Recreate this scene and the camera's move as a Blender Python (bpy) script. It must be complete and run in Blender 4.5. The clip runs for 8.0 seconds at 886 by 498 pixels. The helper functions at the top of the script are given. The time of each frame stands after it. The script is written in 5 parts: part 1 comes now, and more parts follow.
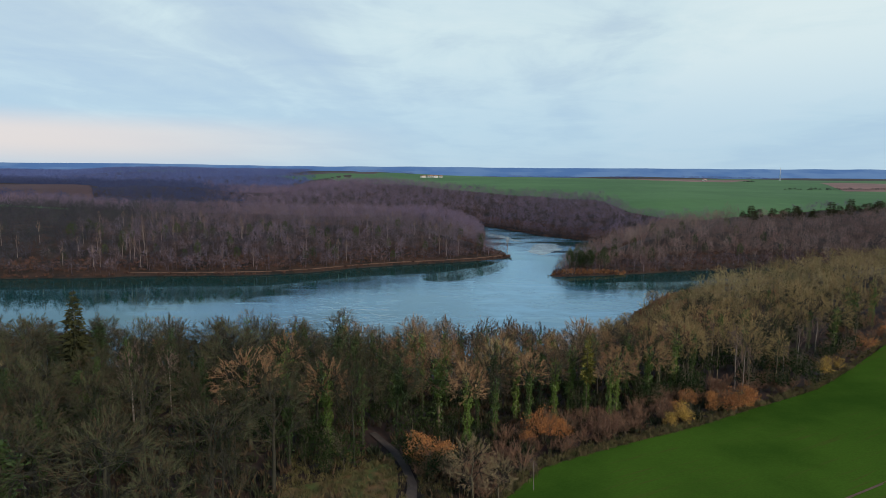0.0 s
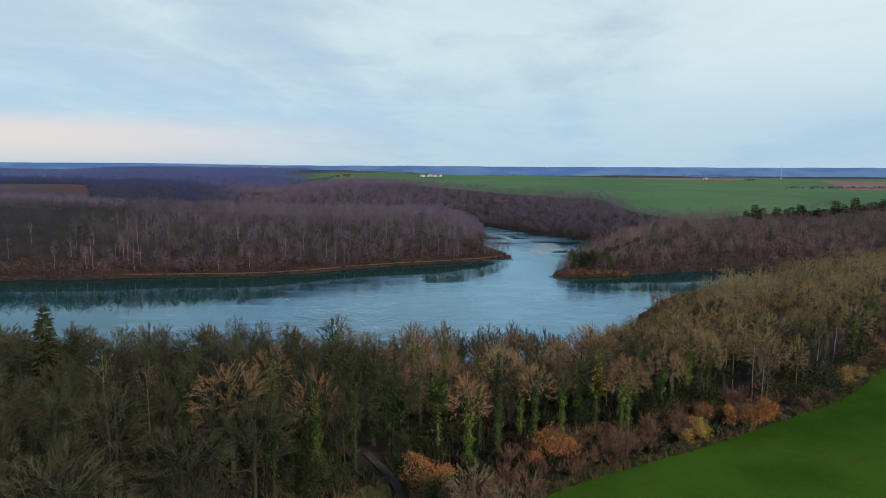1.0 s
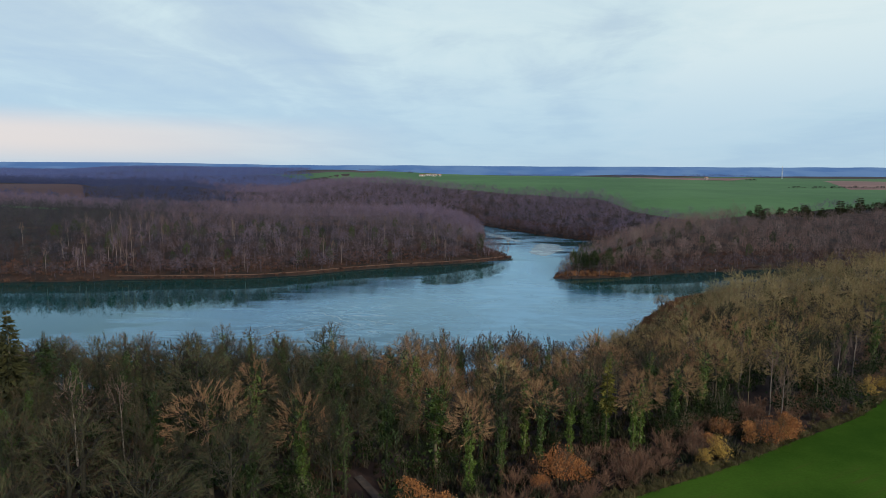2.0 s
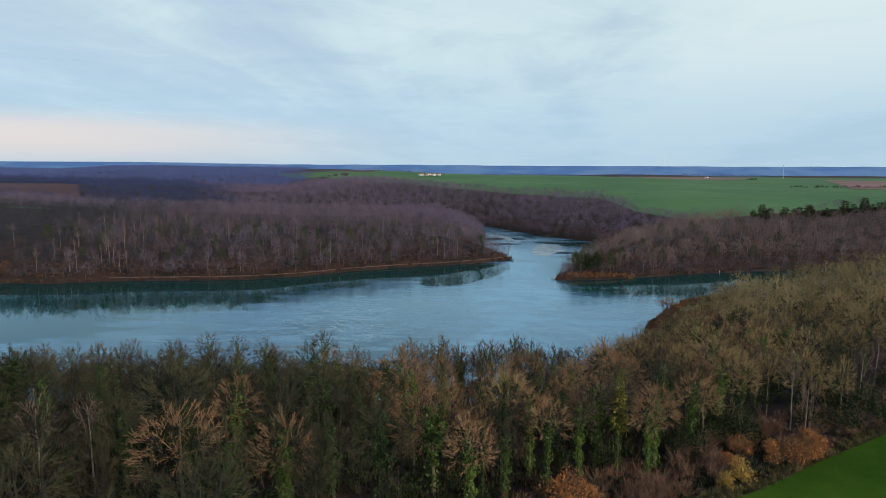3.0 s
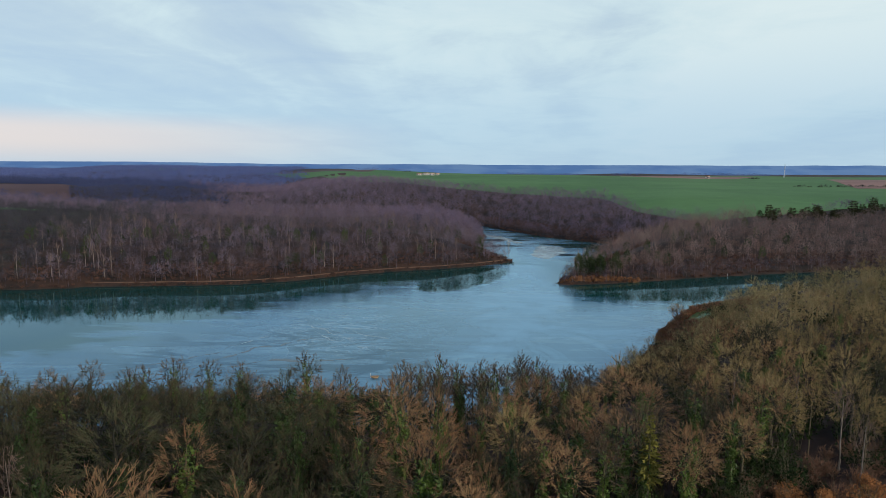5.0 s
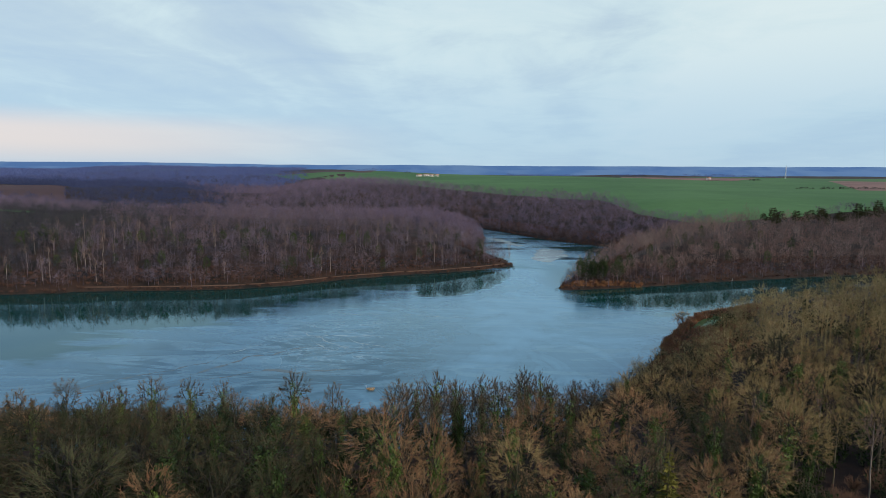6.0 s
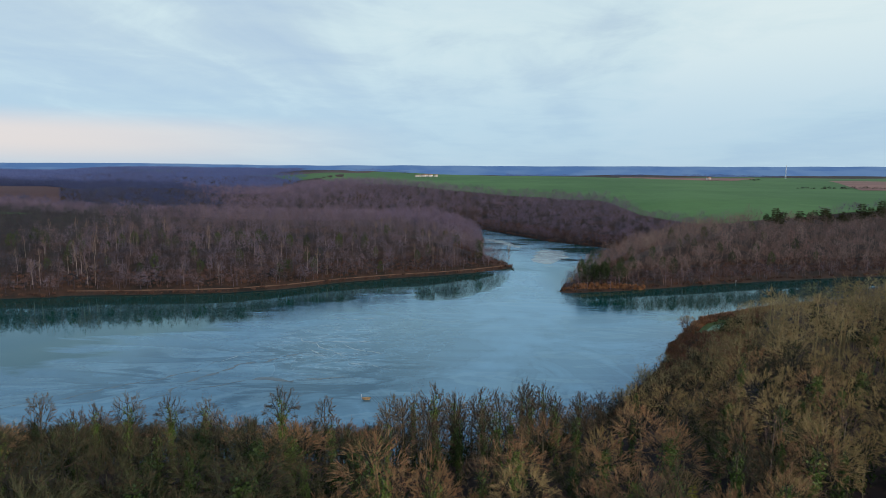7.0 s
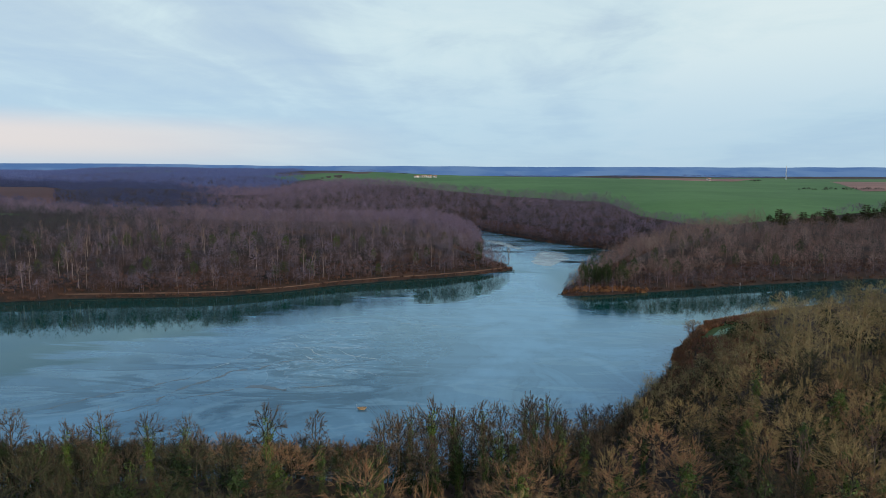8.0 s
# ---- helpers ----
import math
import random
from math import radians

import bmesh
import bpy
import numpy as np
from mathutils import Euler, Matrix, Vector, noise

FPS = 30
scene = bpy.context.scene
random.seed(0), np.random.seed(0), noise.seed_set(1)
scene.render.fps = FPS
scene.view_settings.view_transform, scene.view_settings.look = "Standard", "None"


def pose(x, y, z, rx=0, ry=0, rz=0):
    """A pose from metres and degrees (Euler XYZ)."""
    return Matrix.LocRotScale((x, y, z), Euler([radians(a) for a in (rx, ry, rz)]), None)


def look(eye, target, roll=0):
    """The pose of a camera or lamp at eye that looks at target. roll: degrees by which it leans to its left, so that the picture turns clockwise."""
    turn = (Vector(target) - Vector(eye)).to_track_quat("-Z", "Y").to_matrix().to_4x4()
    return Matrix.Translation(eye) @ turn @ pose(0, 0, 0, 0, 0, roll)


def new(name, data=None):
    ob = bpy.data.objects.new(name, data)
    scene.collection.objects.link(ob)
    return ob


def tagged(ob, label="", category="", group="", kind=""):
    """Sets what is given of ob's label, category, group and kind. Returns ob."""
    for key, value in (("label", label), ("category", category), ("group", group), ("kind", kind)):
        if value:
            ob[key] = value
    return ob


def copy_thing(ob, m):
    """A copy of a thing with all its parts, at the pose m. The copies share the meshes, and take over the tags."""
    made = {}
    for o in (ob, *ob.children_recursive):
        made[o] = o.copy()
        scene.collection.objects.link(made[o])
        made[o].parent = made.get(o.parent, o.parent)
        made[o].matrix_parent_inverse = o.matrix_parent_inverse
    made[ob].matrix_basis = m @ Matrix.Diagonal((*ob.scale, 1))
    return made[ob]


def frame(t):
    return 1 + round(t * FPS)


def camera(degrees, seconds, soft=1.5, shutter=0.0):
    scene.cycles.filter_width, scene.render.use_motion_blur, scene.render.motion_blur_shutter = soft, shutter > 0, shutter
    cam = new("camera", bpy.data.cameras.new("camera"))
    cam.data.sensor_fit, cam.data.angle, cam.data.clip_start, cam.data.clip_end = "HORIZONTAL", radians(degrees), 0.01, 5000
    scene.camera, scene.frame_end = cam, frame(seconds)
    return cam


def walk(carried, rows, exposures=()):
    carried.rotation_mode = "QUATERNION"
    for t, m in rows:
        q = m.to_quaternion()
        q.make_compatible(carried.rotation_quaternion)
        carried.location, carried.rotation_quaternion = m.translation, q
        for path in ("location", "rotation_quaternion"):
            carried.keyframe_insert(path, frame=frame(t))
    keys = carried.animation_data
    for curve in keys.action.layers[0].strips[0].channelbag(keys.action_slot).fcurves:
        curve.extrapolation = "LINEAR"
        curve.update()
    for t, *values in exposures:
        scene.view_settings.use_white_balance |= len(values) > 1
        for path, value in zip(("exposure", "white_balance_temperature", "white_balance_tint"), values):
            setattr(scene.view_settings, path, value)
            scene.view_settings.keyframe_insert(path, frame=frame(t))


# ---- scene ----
cam = camera(72.3, 8.0, soft=0.4)
PATH = [
    (0, (3.239, -0.146, 79.059), (3.237, 1.84, 78.819), 0.5),
    (0.5, (3.272, 4.514, 79.065), (3.27, 6.5, 78.824), 0.5),
    (1, (3.348, 9.18, 79.071), (3.347, 11.165, 78.828), 0.4),
    (1.5, (3.454, 13.811, 79.089), (3.454, 15.796, 78.845), 0.4),
    (3, (3.742, 27.539, 79.034), (3.744, 29.523, 78.788), 0.4),
    (3.5, (3.831, 32.037, 79.036), (3.834, 34.022, 78.788), 0.4),
    (4, (3.885, 36.398, 79.055), (3.89, 38.382, 78.807), 0.4),
    (4.5, (3.978, 40.868, 79.198), (3.984, 42.852, 78.949), 0.3),
    (6, (4.643, 54.567, 81.058), (4.65, 56.551, 80.812), 0.4),
    (6.5, (4.813, 58.909, 81.289), (4.822, 60.894, 81.043), 0.3),
    (7, (4.976, 63.106, 81.353), (4.986, 65.091, 81.108), 0.3),
    (7.5, (5.078, 67.372, 81.372), (5.089, 69.357, 81.128), 0.3),
    (8, (5.174, 71.695, 81.364), (5.187, 73.68, 81.121), 0.3),
]
walk(cam, [(t, look(eye, target, roll)) for t, eye, target, roll in PATH])

# ---- world, sun, exposure ----
scene.view_settings.exposure = 0.0


class Nodes:
    """A short way to write node trees."""

    def __init__(self, tree):
        self.tree = tree
        tree.nodes.clear()

    def add(self, kind, inputs=None):
        n = self.tree.nodes.new(kind)
        for k, v in (inputs or {}).items():
            if isinstance(v, bpy.types.NodeSocket):
                self.tree.links.new(v, n.inputs[k])
            else:
                n.inputs[k].default_value = v
        return n

    def math(self, op, a, b=0.0, c=0.0, clamp=False):
        n = self.add("ShaderNodeMath", {0: a, 1: b, 2: c})
        n.operation, n.use_clamp = op, clamp
        return n.outputs[0]

    def mix(self, f, a, b, blend="MIX"):
        n = self.add("ShaderNodeMix")
        n.data_type, n.blend_type = "RGBA", blend
        for k, v in ((0, f), (6, a), (7, b)):
            if isinstance(v, bpy.types.NodeSocket):
                self.tree.links.new(v, n.inputs[k])
            else:
                n.inputs[k].default_value = v
        return n.outputs[2]

    def ramp(self, f, stops):
        n = self.add("ShaderNodeValToRGB", {0: f})
        el = n.color_ramp.elements
        while len(el) < len(stops):
            el.new(0.5)
        for e, (p, c) in zip(el, stops):
            e.position, e.color = p, c
        return n.outputs[0]

    def named(self, name):
        n = self.add("ShaderNodeAttribute")
        n.attribute_name = name
        return n.outputs["Fac"]

    def step(self, v, lo, hi):
        n = self.add("ShaderNodeMapRange", {0: v, 1: lo, 2: hi, 3: 0.0, 4: 1.0})
        n.interpolation_type = "SMOOTHSTEP"
        return n.outputs[0]


def rgb(r, g, b):
    return (r, g, b, 1.0)


SUN_ELEV, SUN_AZ = 26.0, 135.0  # degrees; azimuth clockwise from the lake's far side

world = bpy.data.worlds.new("overcast_evening")
scene.world = world
world.use_nodes = True
w = Nodes(world.node_tree)
d = w.add("ShaderNodeTexCoord").outputs["Generated"]
xyz = w.add("ShaderNodeSeparateXYZ", {0: d})
dx, dy, dz = xyz.outputs
lift = w.math("ADD", w.math("MAXIMUM", dz, 0.0), 0.10)
cloud_at = w.add("ShaderNodeCombineXYZ", {0: w.math("DIVIDE", dx, lift), 1: w.math("DIVIDE", dy, lift), 2: 0.0}).outputs[0]
along = w.add("ShaderNodeMapping", {0: cloud_at, 2: (0, 0, radians(9))}).outputs[0]
turned = w.add("ShaderNodeMapping", {0: along, 1: (0.35, 1.7, 0.0), 3: (0.46, 0.10, 1.0)}).outputs[0]
bands = w.add("ShaderNodeTexNoise", {"Vector": turned, "Scale": 1.5, "Detail": 6.0, "Roughness": 0.5, "Distortion": 0.3}).outputs[0]
flecks = w.add("ShaderNodeTexNoise", {"Vector": cloud_at, "Scale": 1.3, "Detail": 8.0, "Roughness": 0.62, "Distortion": 0.5}).outputs[0]
cover = w.math("ADD", w.math("MULTIPLY", bands, 0.66), w.math("MULTIPLY", flecks, 0.34))
side = w.step(dx, -0.55, 0.5)
cover = w.math("ADD", cover, w.math("MULTIPLY", w.math("SUBTRACT", side, 0.5), 0.16))
cloud = w.ramp(cover, [(0.38, rgb(0.47, 0.62, 0.77)), (0.46, rgb(0.55, 0.70, 0.80)), (0.53, rgb(0.66, 0.82, 0.87)), (0.63, rgb(0.76, 0.89, 0.91))])
low = w.math("SUBTRACT", 1.0, w.step(dz, 0.03, 0.23))
cloud = w.mix(w.math("MULTIPLY", low, 0.72), cloud, rgb(0.41, 0.62, 0.82))
west = w.math("SUBTRACT", 1.0, w.step(dx, -0.62, 0.02))
glow = w.math("MULTIPLY", w.math("MULTIPLY", w.step(dz, -0.01, 0.045), w.math("SUBTRACT", 1.0, w.step(dz, 0.056, 0.094))), west)
cloud = w.mix(w.math("MULTIPLY", glow, 0.95), cloud, rgb(0.80, 0.73, 0.73))
air = w.add("ShaderNodeTexSky")
air.sky_type, air.sun_disc, air.sun_elevation, air.sun_rotation = "NISHITA", False, radians(SUN_ELEV), radians(SUN_AZ)
sky = air.outputs[0]
sky = w.mix(1.0, sky, rgb(0.10, 0.10, 0.10), "MULTIPLY")
cloud = w.mix(w.math("MULTIPLY", w.step(dz, 0.22, 0.6), 0.8), cloud, rgb(0.35, 0.53, 0.90))
cloud = w.mix(w.math("MULTIPLY", w.step(dz, 0.36, 0.85), 0.9), cloud, rgb(0.09, 0.15, 0.30))
sky = w.mix(0.88, sky, cloud)
back = w.add("ShaderNodeBackground", {0: sky, 1: 1.0})
w.add("ShaderNodeOutputWorld", {0: back.outputs[0]})

sun = new("sun", bpy.data.lights.new("sun", "SUN"))
sun.data.energy, sun.data.angle, sun.data.color = 2.8, radians(10), (1.0, 0.89, 0.79)
_a, _e = radians(SUN_AZ), radians(SUN_ELEV)
sun.matrix_world = look((math.sin(_a) * math.cos(_e) * 50, math.cos(_a) * math.cos(_e) * 50, math.sin(_e) * 50), (0, 0, 0))


# ---- materials ----
def surface(name, low, high, rough=0.9, scale=1.0, fine=8.0, bump=0.0, vary="noise", spec=0.3, third=None, amount=0.35):
    """A matt surface between two colours, with broad patches, fine grain and relief. vary: what sets one piece apart from another."""
    m = bpy.data.materials.new(name)
    m.use_nodes = True
    n = Nodes(m.node_tree)
    at = n.add("ShaderNodeNewGeometry").outputs["Position"]
    broad = n.add("ShaderNodeTexNoise", {"Vector": at, "Scale": scale, "Detail": 5.0, "Roughness": 0.6}).outputs[0]
    grain = n.add("ShaderNodeTexNoise", {"Vector": at, "Scale": fine, "Detail": 6.0, "Roughness": 0.7}).outputs[0]
    f = n.step(broad, 0.35, 0.65)
    if vary == "object":
        f = n.math("ADD", n.math("MULTIPLY", n.add("ShaderNodeObjectInfo").outputs["Random"], 0.75), n.math("MULTIPLY", f, 0.25))
    elif vary == "tone":
        f = n.math("ADD", n.math("MULTIPLY", n.named("tone"), 0.8), n.math("MULTIPLY", f, 0.2))
    c = n.mix(f, low, high)
    if third:
        odd = n.math("FRACT", n.math("MULTIPLY", f, 7.31)) if vary != "noise" else n.step(grain, 0.5, 0.75)
        c = n.mix(n.math("MULTIPLY", n.step(odd, 0.5, 0.95), 0.8), c, third)
    g = n.math("ADD", 1.0 - amount, n.math("MULTIPLY", grain, 2 * amount))
    c = n.mix(1.0, c, n.add("ShaderNodeCombineXYZ", {0: g, 1: g, 2: g}).outputs[0], "MULTIPLY")
    ins = {"Base Color": c, "Roughness": rough, "Specular IOR Level": spec}
    if bump:
        ins["Normal"] = n.add("ShaderNodeBump", {"Strength": 0.6, "Distance": bump, "Height": grain}).outputs[0]
    b = n.add("ShaderNodeBsdfPrincipled", ins)
    n.add("ShaderNodeOutputMaterial", {0: b.outputs[0]})
    return m


# darkened litter: the shade between the trees is put into its colour
LITTER = surface("leaf_litter", rgb(0.014, 0.011, 0.008), rgb(0.050, 0.026, 0.016), scale=0.06, fine=0.9, bump=0.1, third=rgb(0.030, 0.036, 0.014))
# lighter and bluer than the near wheat; haze put into the colour
FAR_FIELD = surface("far_wheat", rgb(0.052, 0.135, 0.036), rgb(0.078, 0.178, 0.050), scale=0.004, fine=0.05, third=rgb(0.100, 0.172, 0.062), amount=0.2)
BROWN_FIELD = surface("ploughed_earth", rgb(0.068, 0.038, 0.036), rgb(0.096, 0.054, 0.050), scale=0.006, fine=0.06, amount=0.2)
PALE_EARTH = surface("pale_ploughed_earth", rgb(0.200, 0.112, 0.090), rgb(0.280, 0.160, 0.120), scale=0.006, fine=0.06, amount=0.2)
ROUGH_GRASS = surface("dry_rough_grass", rgb(0.150, 0.085, 0.034), rgb(0.070, 0.090, 0.020), scale=0.25, fine=3.0, bump=0.08)
TRACK = surface("trodden_earth", rgb(0.150, 0.090, 0.055), rgb(0.100, 0.058, 0.036), scale=0.15, fine=2.0, bump=0.04)
DARK_TRACK = surface("dark_earth_track", rgb(0.050, 0.040, 0.032), rgb(0.095, 0.070, 0.050), scale=0.3, fine=2.0, bump=0.04)
DRY_GRASS = surface("dry_grass_tufts", rgb(0.14, 0.10, 0.045), rgb(0.075, 0.080, 0.022), scale=0.3, fine=2.0, vary="tone")
REED = surface("russet_reed", rgb(0.16, 0.065, 0.028), rgb(0.24, 0.12, 0.05), scale=0.1, fine=1.0, vary="tone")
REED_DARK = surface("russet_bramble", rgb(0.150, 0.066, 0.040), rgb(0.32, 0.150, 0.085), scale=0.1, fine=1.0, vary="tone", third=rgb(0.075, 0.080, 0.030))
MEADOW = surface("green_meadow", rgb(0.040, 0.075, 0.014), rgb(0.075, 0.110, 0.026), scale=0.25, fine=3.0, bump=0.05)
FROST = surface("frosted_lawn", rgb(0.13, 0.26, 0.15), rgb(0.20, 0.34, 0.21), scale=0.2, fine=2.0)
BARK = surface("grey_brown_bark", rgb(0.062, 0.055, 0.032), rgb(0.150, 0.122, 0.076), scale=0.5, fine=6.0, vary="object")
# limbs in this dark bark carry the crown's inner shade in their colour
BARK_DARK = surface("dark_shaded_bark", rgb(0.018, 0.018, 0.012), rgb(0.044, 0.040, 0.025), scale=0.5, fine=6.0, vary="object")
PALE_BARK = surface("pale_birch_bark", rgb(0.180, 0.145, 0.120), rgb(0.270, 0.225, 0.185), scale=0.6, fine=3.0)
TWIG = surface("bare_twigs", rgb(0.085, 0.058, 0.027), rgb(0.370, 0.230, 0.108), scale=0.3, fine=2.0, vary="object", third=rgb(0.250, 0.115, 0.060))
# darker twigs for the western trees; the dimness there is put into the colour
TWIG_DIM = surface("dimmed_olive_twigs", rgb(0.011, 0.016, 0.006), rgb(0.080, 0.084, 0.037), scale=0.3, fine=2.0, vary="object", third=rgb(0.080, 0.044, 0.026))
TWIG_OLIVE = surface("olive_tan_twigs", rgb(0.088, 0.074, 0.028), rgb(0.385, 0.285, 0.118), scale=0.3, fine=2.0, vary="object", third=rgb(0.270, 0.155, 0.074))
TWIG_SHORE = surface("dark_alder_twigs", rgb(0.028, 0.026, 0.014), rgb(0.145, 0.108, 0.060), scale=0.3, fine=2.0, vary="object", third=rgb(0.125, 0.066, 0.044))
TWIG_PALE = surface("pale_willow_twigs", rgb(0.150, 0.112, 0.055), rgb(0.230, 0.175, 0.092), scale=0.3, fine=2.0, vary="object")
TWIG_MID = surface("bare_twigs_wood", rgb(0.098, 0.090, 0.036), rgb(0.420, 0.322, 0.146), scale=0.1, fine=1.0, vary="tone", third=rgb(0.250, 0.155, 0.074))
# purplish brown twigs with some bluish haze mixed into the colour
TWIG_FAR = surface("hazed_beech_twigs", rgb(0.036, 0.032, 0.044), rgb(0.195, 0.156, 0.190), scale=0.02, fine=0.3, vary="tone", third=rgb(0.150, 0.096, 0.086))
TWIG_TAN = surface("tan_oak_twigs", rgb(0.080, 0.064, 0.060), rgb(0.290, 0.212, 0.180), scale=0.02, fine=0.3, vary="tone", third=rgb(0.230, 0.128, 0.104))
# the ridge twigs carry more haze in their colour
TWIG_MAUVE = surface("hazed_mauve_twigs", rgb(0.074, 0.064, 0.100), rgb(0.210, 0.160, 0.222), scale=0.02, fine=0.3, vary="tone", third=rgb(0.170, 0.115, 0.134))
# dim bluish copy of the far twigs; haze and shade put into the colour
TWIG_FAR_DIM = surface("dimmed_blue_twigs", rgb(0.020, 0.024, 0.029), rgb(0.074, 0.065, 0.080), scale=0.02, fine=0.3, vary="tone", third=rgb(0.036, 0.048, 0.032))
# distance haze is put into the twig colour of these two woods
TWIG_HAZE_BLUE = surface("hazed_blue_woods", rgb(0.076, 0.108, 0.255), rgb(0.095, 0.128, 0.275), scale=0.006, fine=0.1, vary="tone", third=rgb(0.092, 0.108, 0.232))
TWIG_HAZE_SLATE = surface("hazed_slate_woods", rgb(0.030, 0.047, 0.118), rgb(0.052, 0.066, 0.138), scale=0.01, fine=0.1, vary="tone", third=rgb(0.058, 0.062, 0.120))
BIRCH_TWIG = surface("birch_twigs", rgb(0.125, 0.085, 0.066), rgb(0.180, 0.125, 0.095), scale=0.3, fine=2.0, vary="object")
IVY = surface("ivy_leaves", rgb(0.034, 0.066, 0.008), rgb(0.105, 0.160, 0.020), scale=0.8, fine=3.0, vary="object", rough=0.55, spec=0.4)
# darker copy of the ivy, its shade put into the leaf colour
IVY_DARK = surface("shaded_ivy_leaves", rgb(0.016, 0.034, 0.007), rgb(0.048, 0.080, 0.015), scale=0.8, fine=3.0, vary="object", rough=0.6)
NEEDLE_LEAF = surface("dark_holly_leaves", rgb(0.012, 0.024, 0.008), rgb(0.026, 0.042, 0.010), scale=0.5, fine=3.0, vary="object", rough=0.9, spec=0.1)
NEEDLE = surface("dark_spruce_needles", rgb(0.022, 0.026, 0.008), rgb(0.046, 0.046, 0.012), scale=0.5, fine=3.0)
LARCH = surface("yellow_green_needles", rgb(0.11, 0.10, 0.015), rgb(0.17, 0.15, 0.028), scale=0.5, fine=3.0)
RUST = surface("rusty_beech_leaves", rgb(0.300, 0.115, 0.036), rgb(0.420, 0.185, 0.058), scale=0.6, fine=4.0, vary="object")
YELLOW = surface("ochre_leaves", rgb(0.340, 0.205, 0.042), rgb(0.440, 0.285, 0.062), scale=0.6, fine=4.0)
SCRUB = surface("reddish_scrub", rgb(0.150, 0.078, 0.048), rgb(0.24, 0.135, 0.078), scale=0.3, fine=3.0, vary="object")
SCRUB_FAR = surface("russet_undergrowth", rgb(0.050, 0.032, 0.024), rgb(0.125, 0.062, 0.038), scale=0.05, fine=0.5, vary="tone")
# near-black brambles, with the shade under the trees put into the colour
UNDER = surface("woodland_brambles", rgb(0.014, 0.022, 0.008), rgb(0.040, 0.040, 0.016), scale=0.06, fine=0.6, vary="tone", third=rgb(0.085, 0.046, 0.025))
IVY_WOOD = surface("ivy_wood", rgb(0.020, 0.036, 0.011), rgb(0.056, 0.074, 0.022), scale=0.1, fine=0.8, vary="tone")
WALL = surface("cream_render", rgb(0.70, 0.64, 0.55), rgb(0.80, 0.76, 0.70), scale=0.2, fine=2.0, amount=0.1)
ROOF = surface("clay_roof", rgb(0.30, 0.16, 0.11), rgb(0.38, 0.22, 0.15), scale=0.2, fine=2.0, amount=0.1)
STEEL = surface("pale_steel", rgb(0.55, 0.56, 0.58), rgb(0.65, 0.66, 0.68), rough=0.5, amount=0.05)
HULL = surface("weathered_boat_wood", rgb(0.24, 0.15, 0.07), rgb(0.36, 0.25, 0.13), scale=2.0, fine=12.0, rough=0.6)
DARK_HOLE = surface("dark_glass", rgb(0.02, 0.025, 0.03), rgb(0.03, 0.035, 0.04), rough=0.2)


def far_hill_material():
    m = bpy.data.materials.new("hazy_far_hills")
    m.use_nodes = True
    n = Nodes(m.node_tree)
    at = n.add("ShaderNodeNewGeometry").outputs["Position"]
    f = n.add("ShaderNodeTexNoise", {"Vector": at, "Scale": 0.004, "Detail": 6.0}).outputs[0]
    # the blue of distance haze is painted in as an even glow
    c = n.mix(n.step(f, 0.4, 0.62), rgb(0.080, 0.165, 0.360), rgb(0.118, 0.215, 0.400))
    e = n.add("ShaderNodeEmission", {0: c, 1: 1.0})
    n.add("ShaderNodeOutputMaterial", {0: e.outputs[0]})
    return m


def wheat_material():
    """Young wheat in drilled rows over damp brown soil."""
    m = bpy.data.materials.new("winter_wheat")
    m.use_nodes = True
    n = Nodes(m.node_tree)
    at = n.add("ShaderNodeNewGeometry").outputs["Position"]
    turned_at = n.add("ShaderNodeMapping", {0: at, 2: (0, 0, radians(-30))}).outputs[0]
    rows = n.add("ShaderNodeTexNoise", {"Vector": n.add("ShaderNodeMapping", {0: turned_at, 3: (0.05, 1.4, 1.0)}).outputs[0], "Scale": 1.0, "Detail": 4.0, "Roughness": 0.6}).outputs[0]
    broad = n.add("ShaderNodeTexNoise", {"Vector": at, "Scale": 0.03, "Detail": 6.0, "Roughness": 0.6}).outputs[0]
    grain = n.add("ShaderNodeTexNoise", {"Vector": at, "Scale": 2.6, "Detail": 5.0, "Roughness": 0.7}).outputs[0]
    c = n.mix(n.step(broad, 0.35, 0.65), rgb(0.032, 0.074, 0.009), rgb(0.054, 0.112, 0.013))
    bare = n.math("MULTIPLY", n.step(rows, 0.54, 0.70), n.step(broad, 0.45, 0.66))
    c = n.mix(n.math("MULTIPLY", bare, 0.55), c, rgb(0.085, 0.060, 0.022))
    g = n.math("ADD", 0.62, n.math("MULTIPLY", grain, 0.76))
    c = n.mix(1.0, c, n.add("ShaderNodeCombineXYZ", {0: g, 1: g, 2: g}).outputs[0], "MULTIPLY")
    nor = n.add("ShaderNodeBump", {"Strength": 0.5, "Distance": 0.06, "Height": grain}).outputs[0]
    b = n.add("ShaderNodeBsdfPrincipled", {"Base Color": c, "Roughness": 0.95, "Specular IOR Level": 0.0, "Normal": nor})
    n.add("ShaderNodeOutputMaterial", {0: b.outputs[0]})
    return m


GRASS_FIELD = wheat_material()
HAZE = far_hill_material()


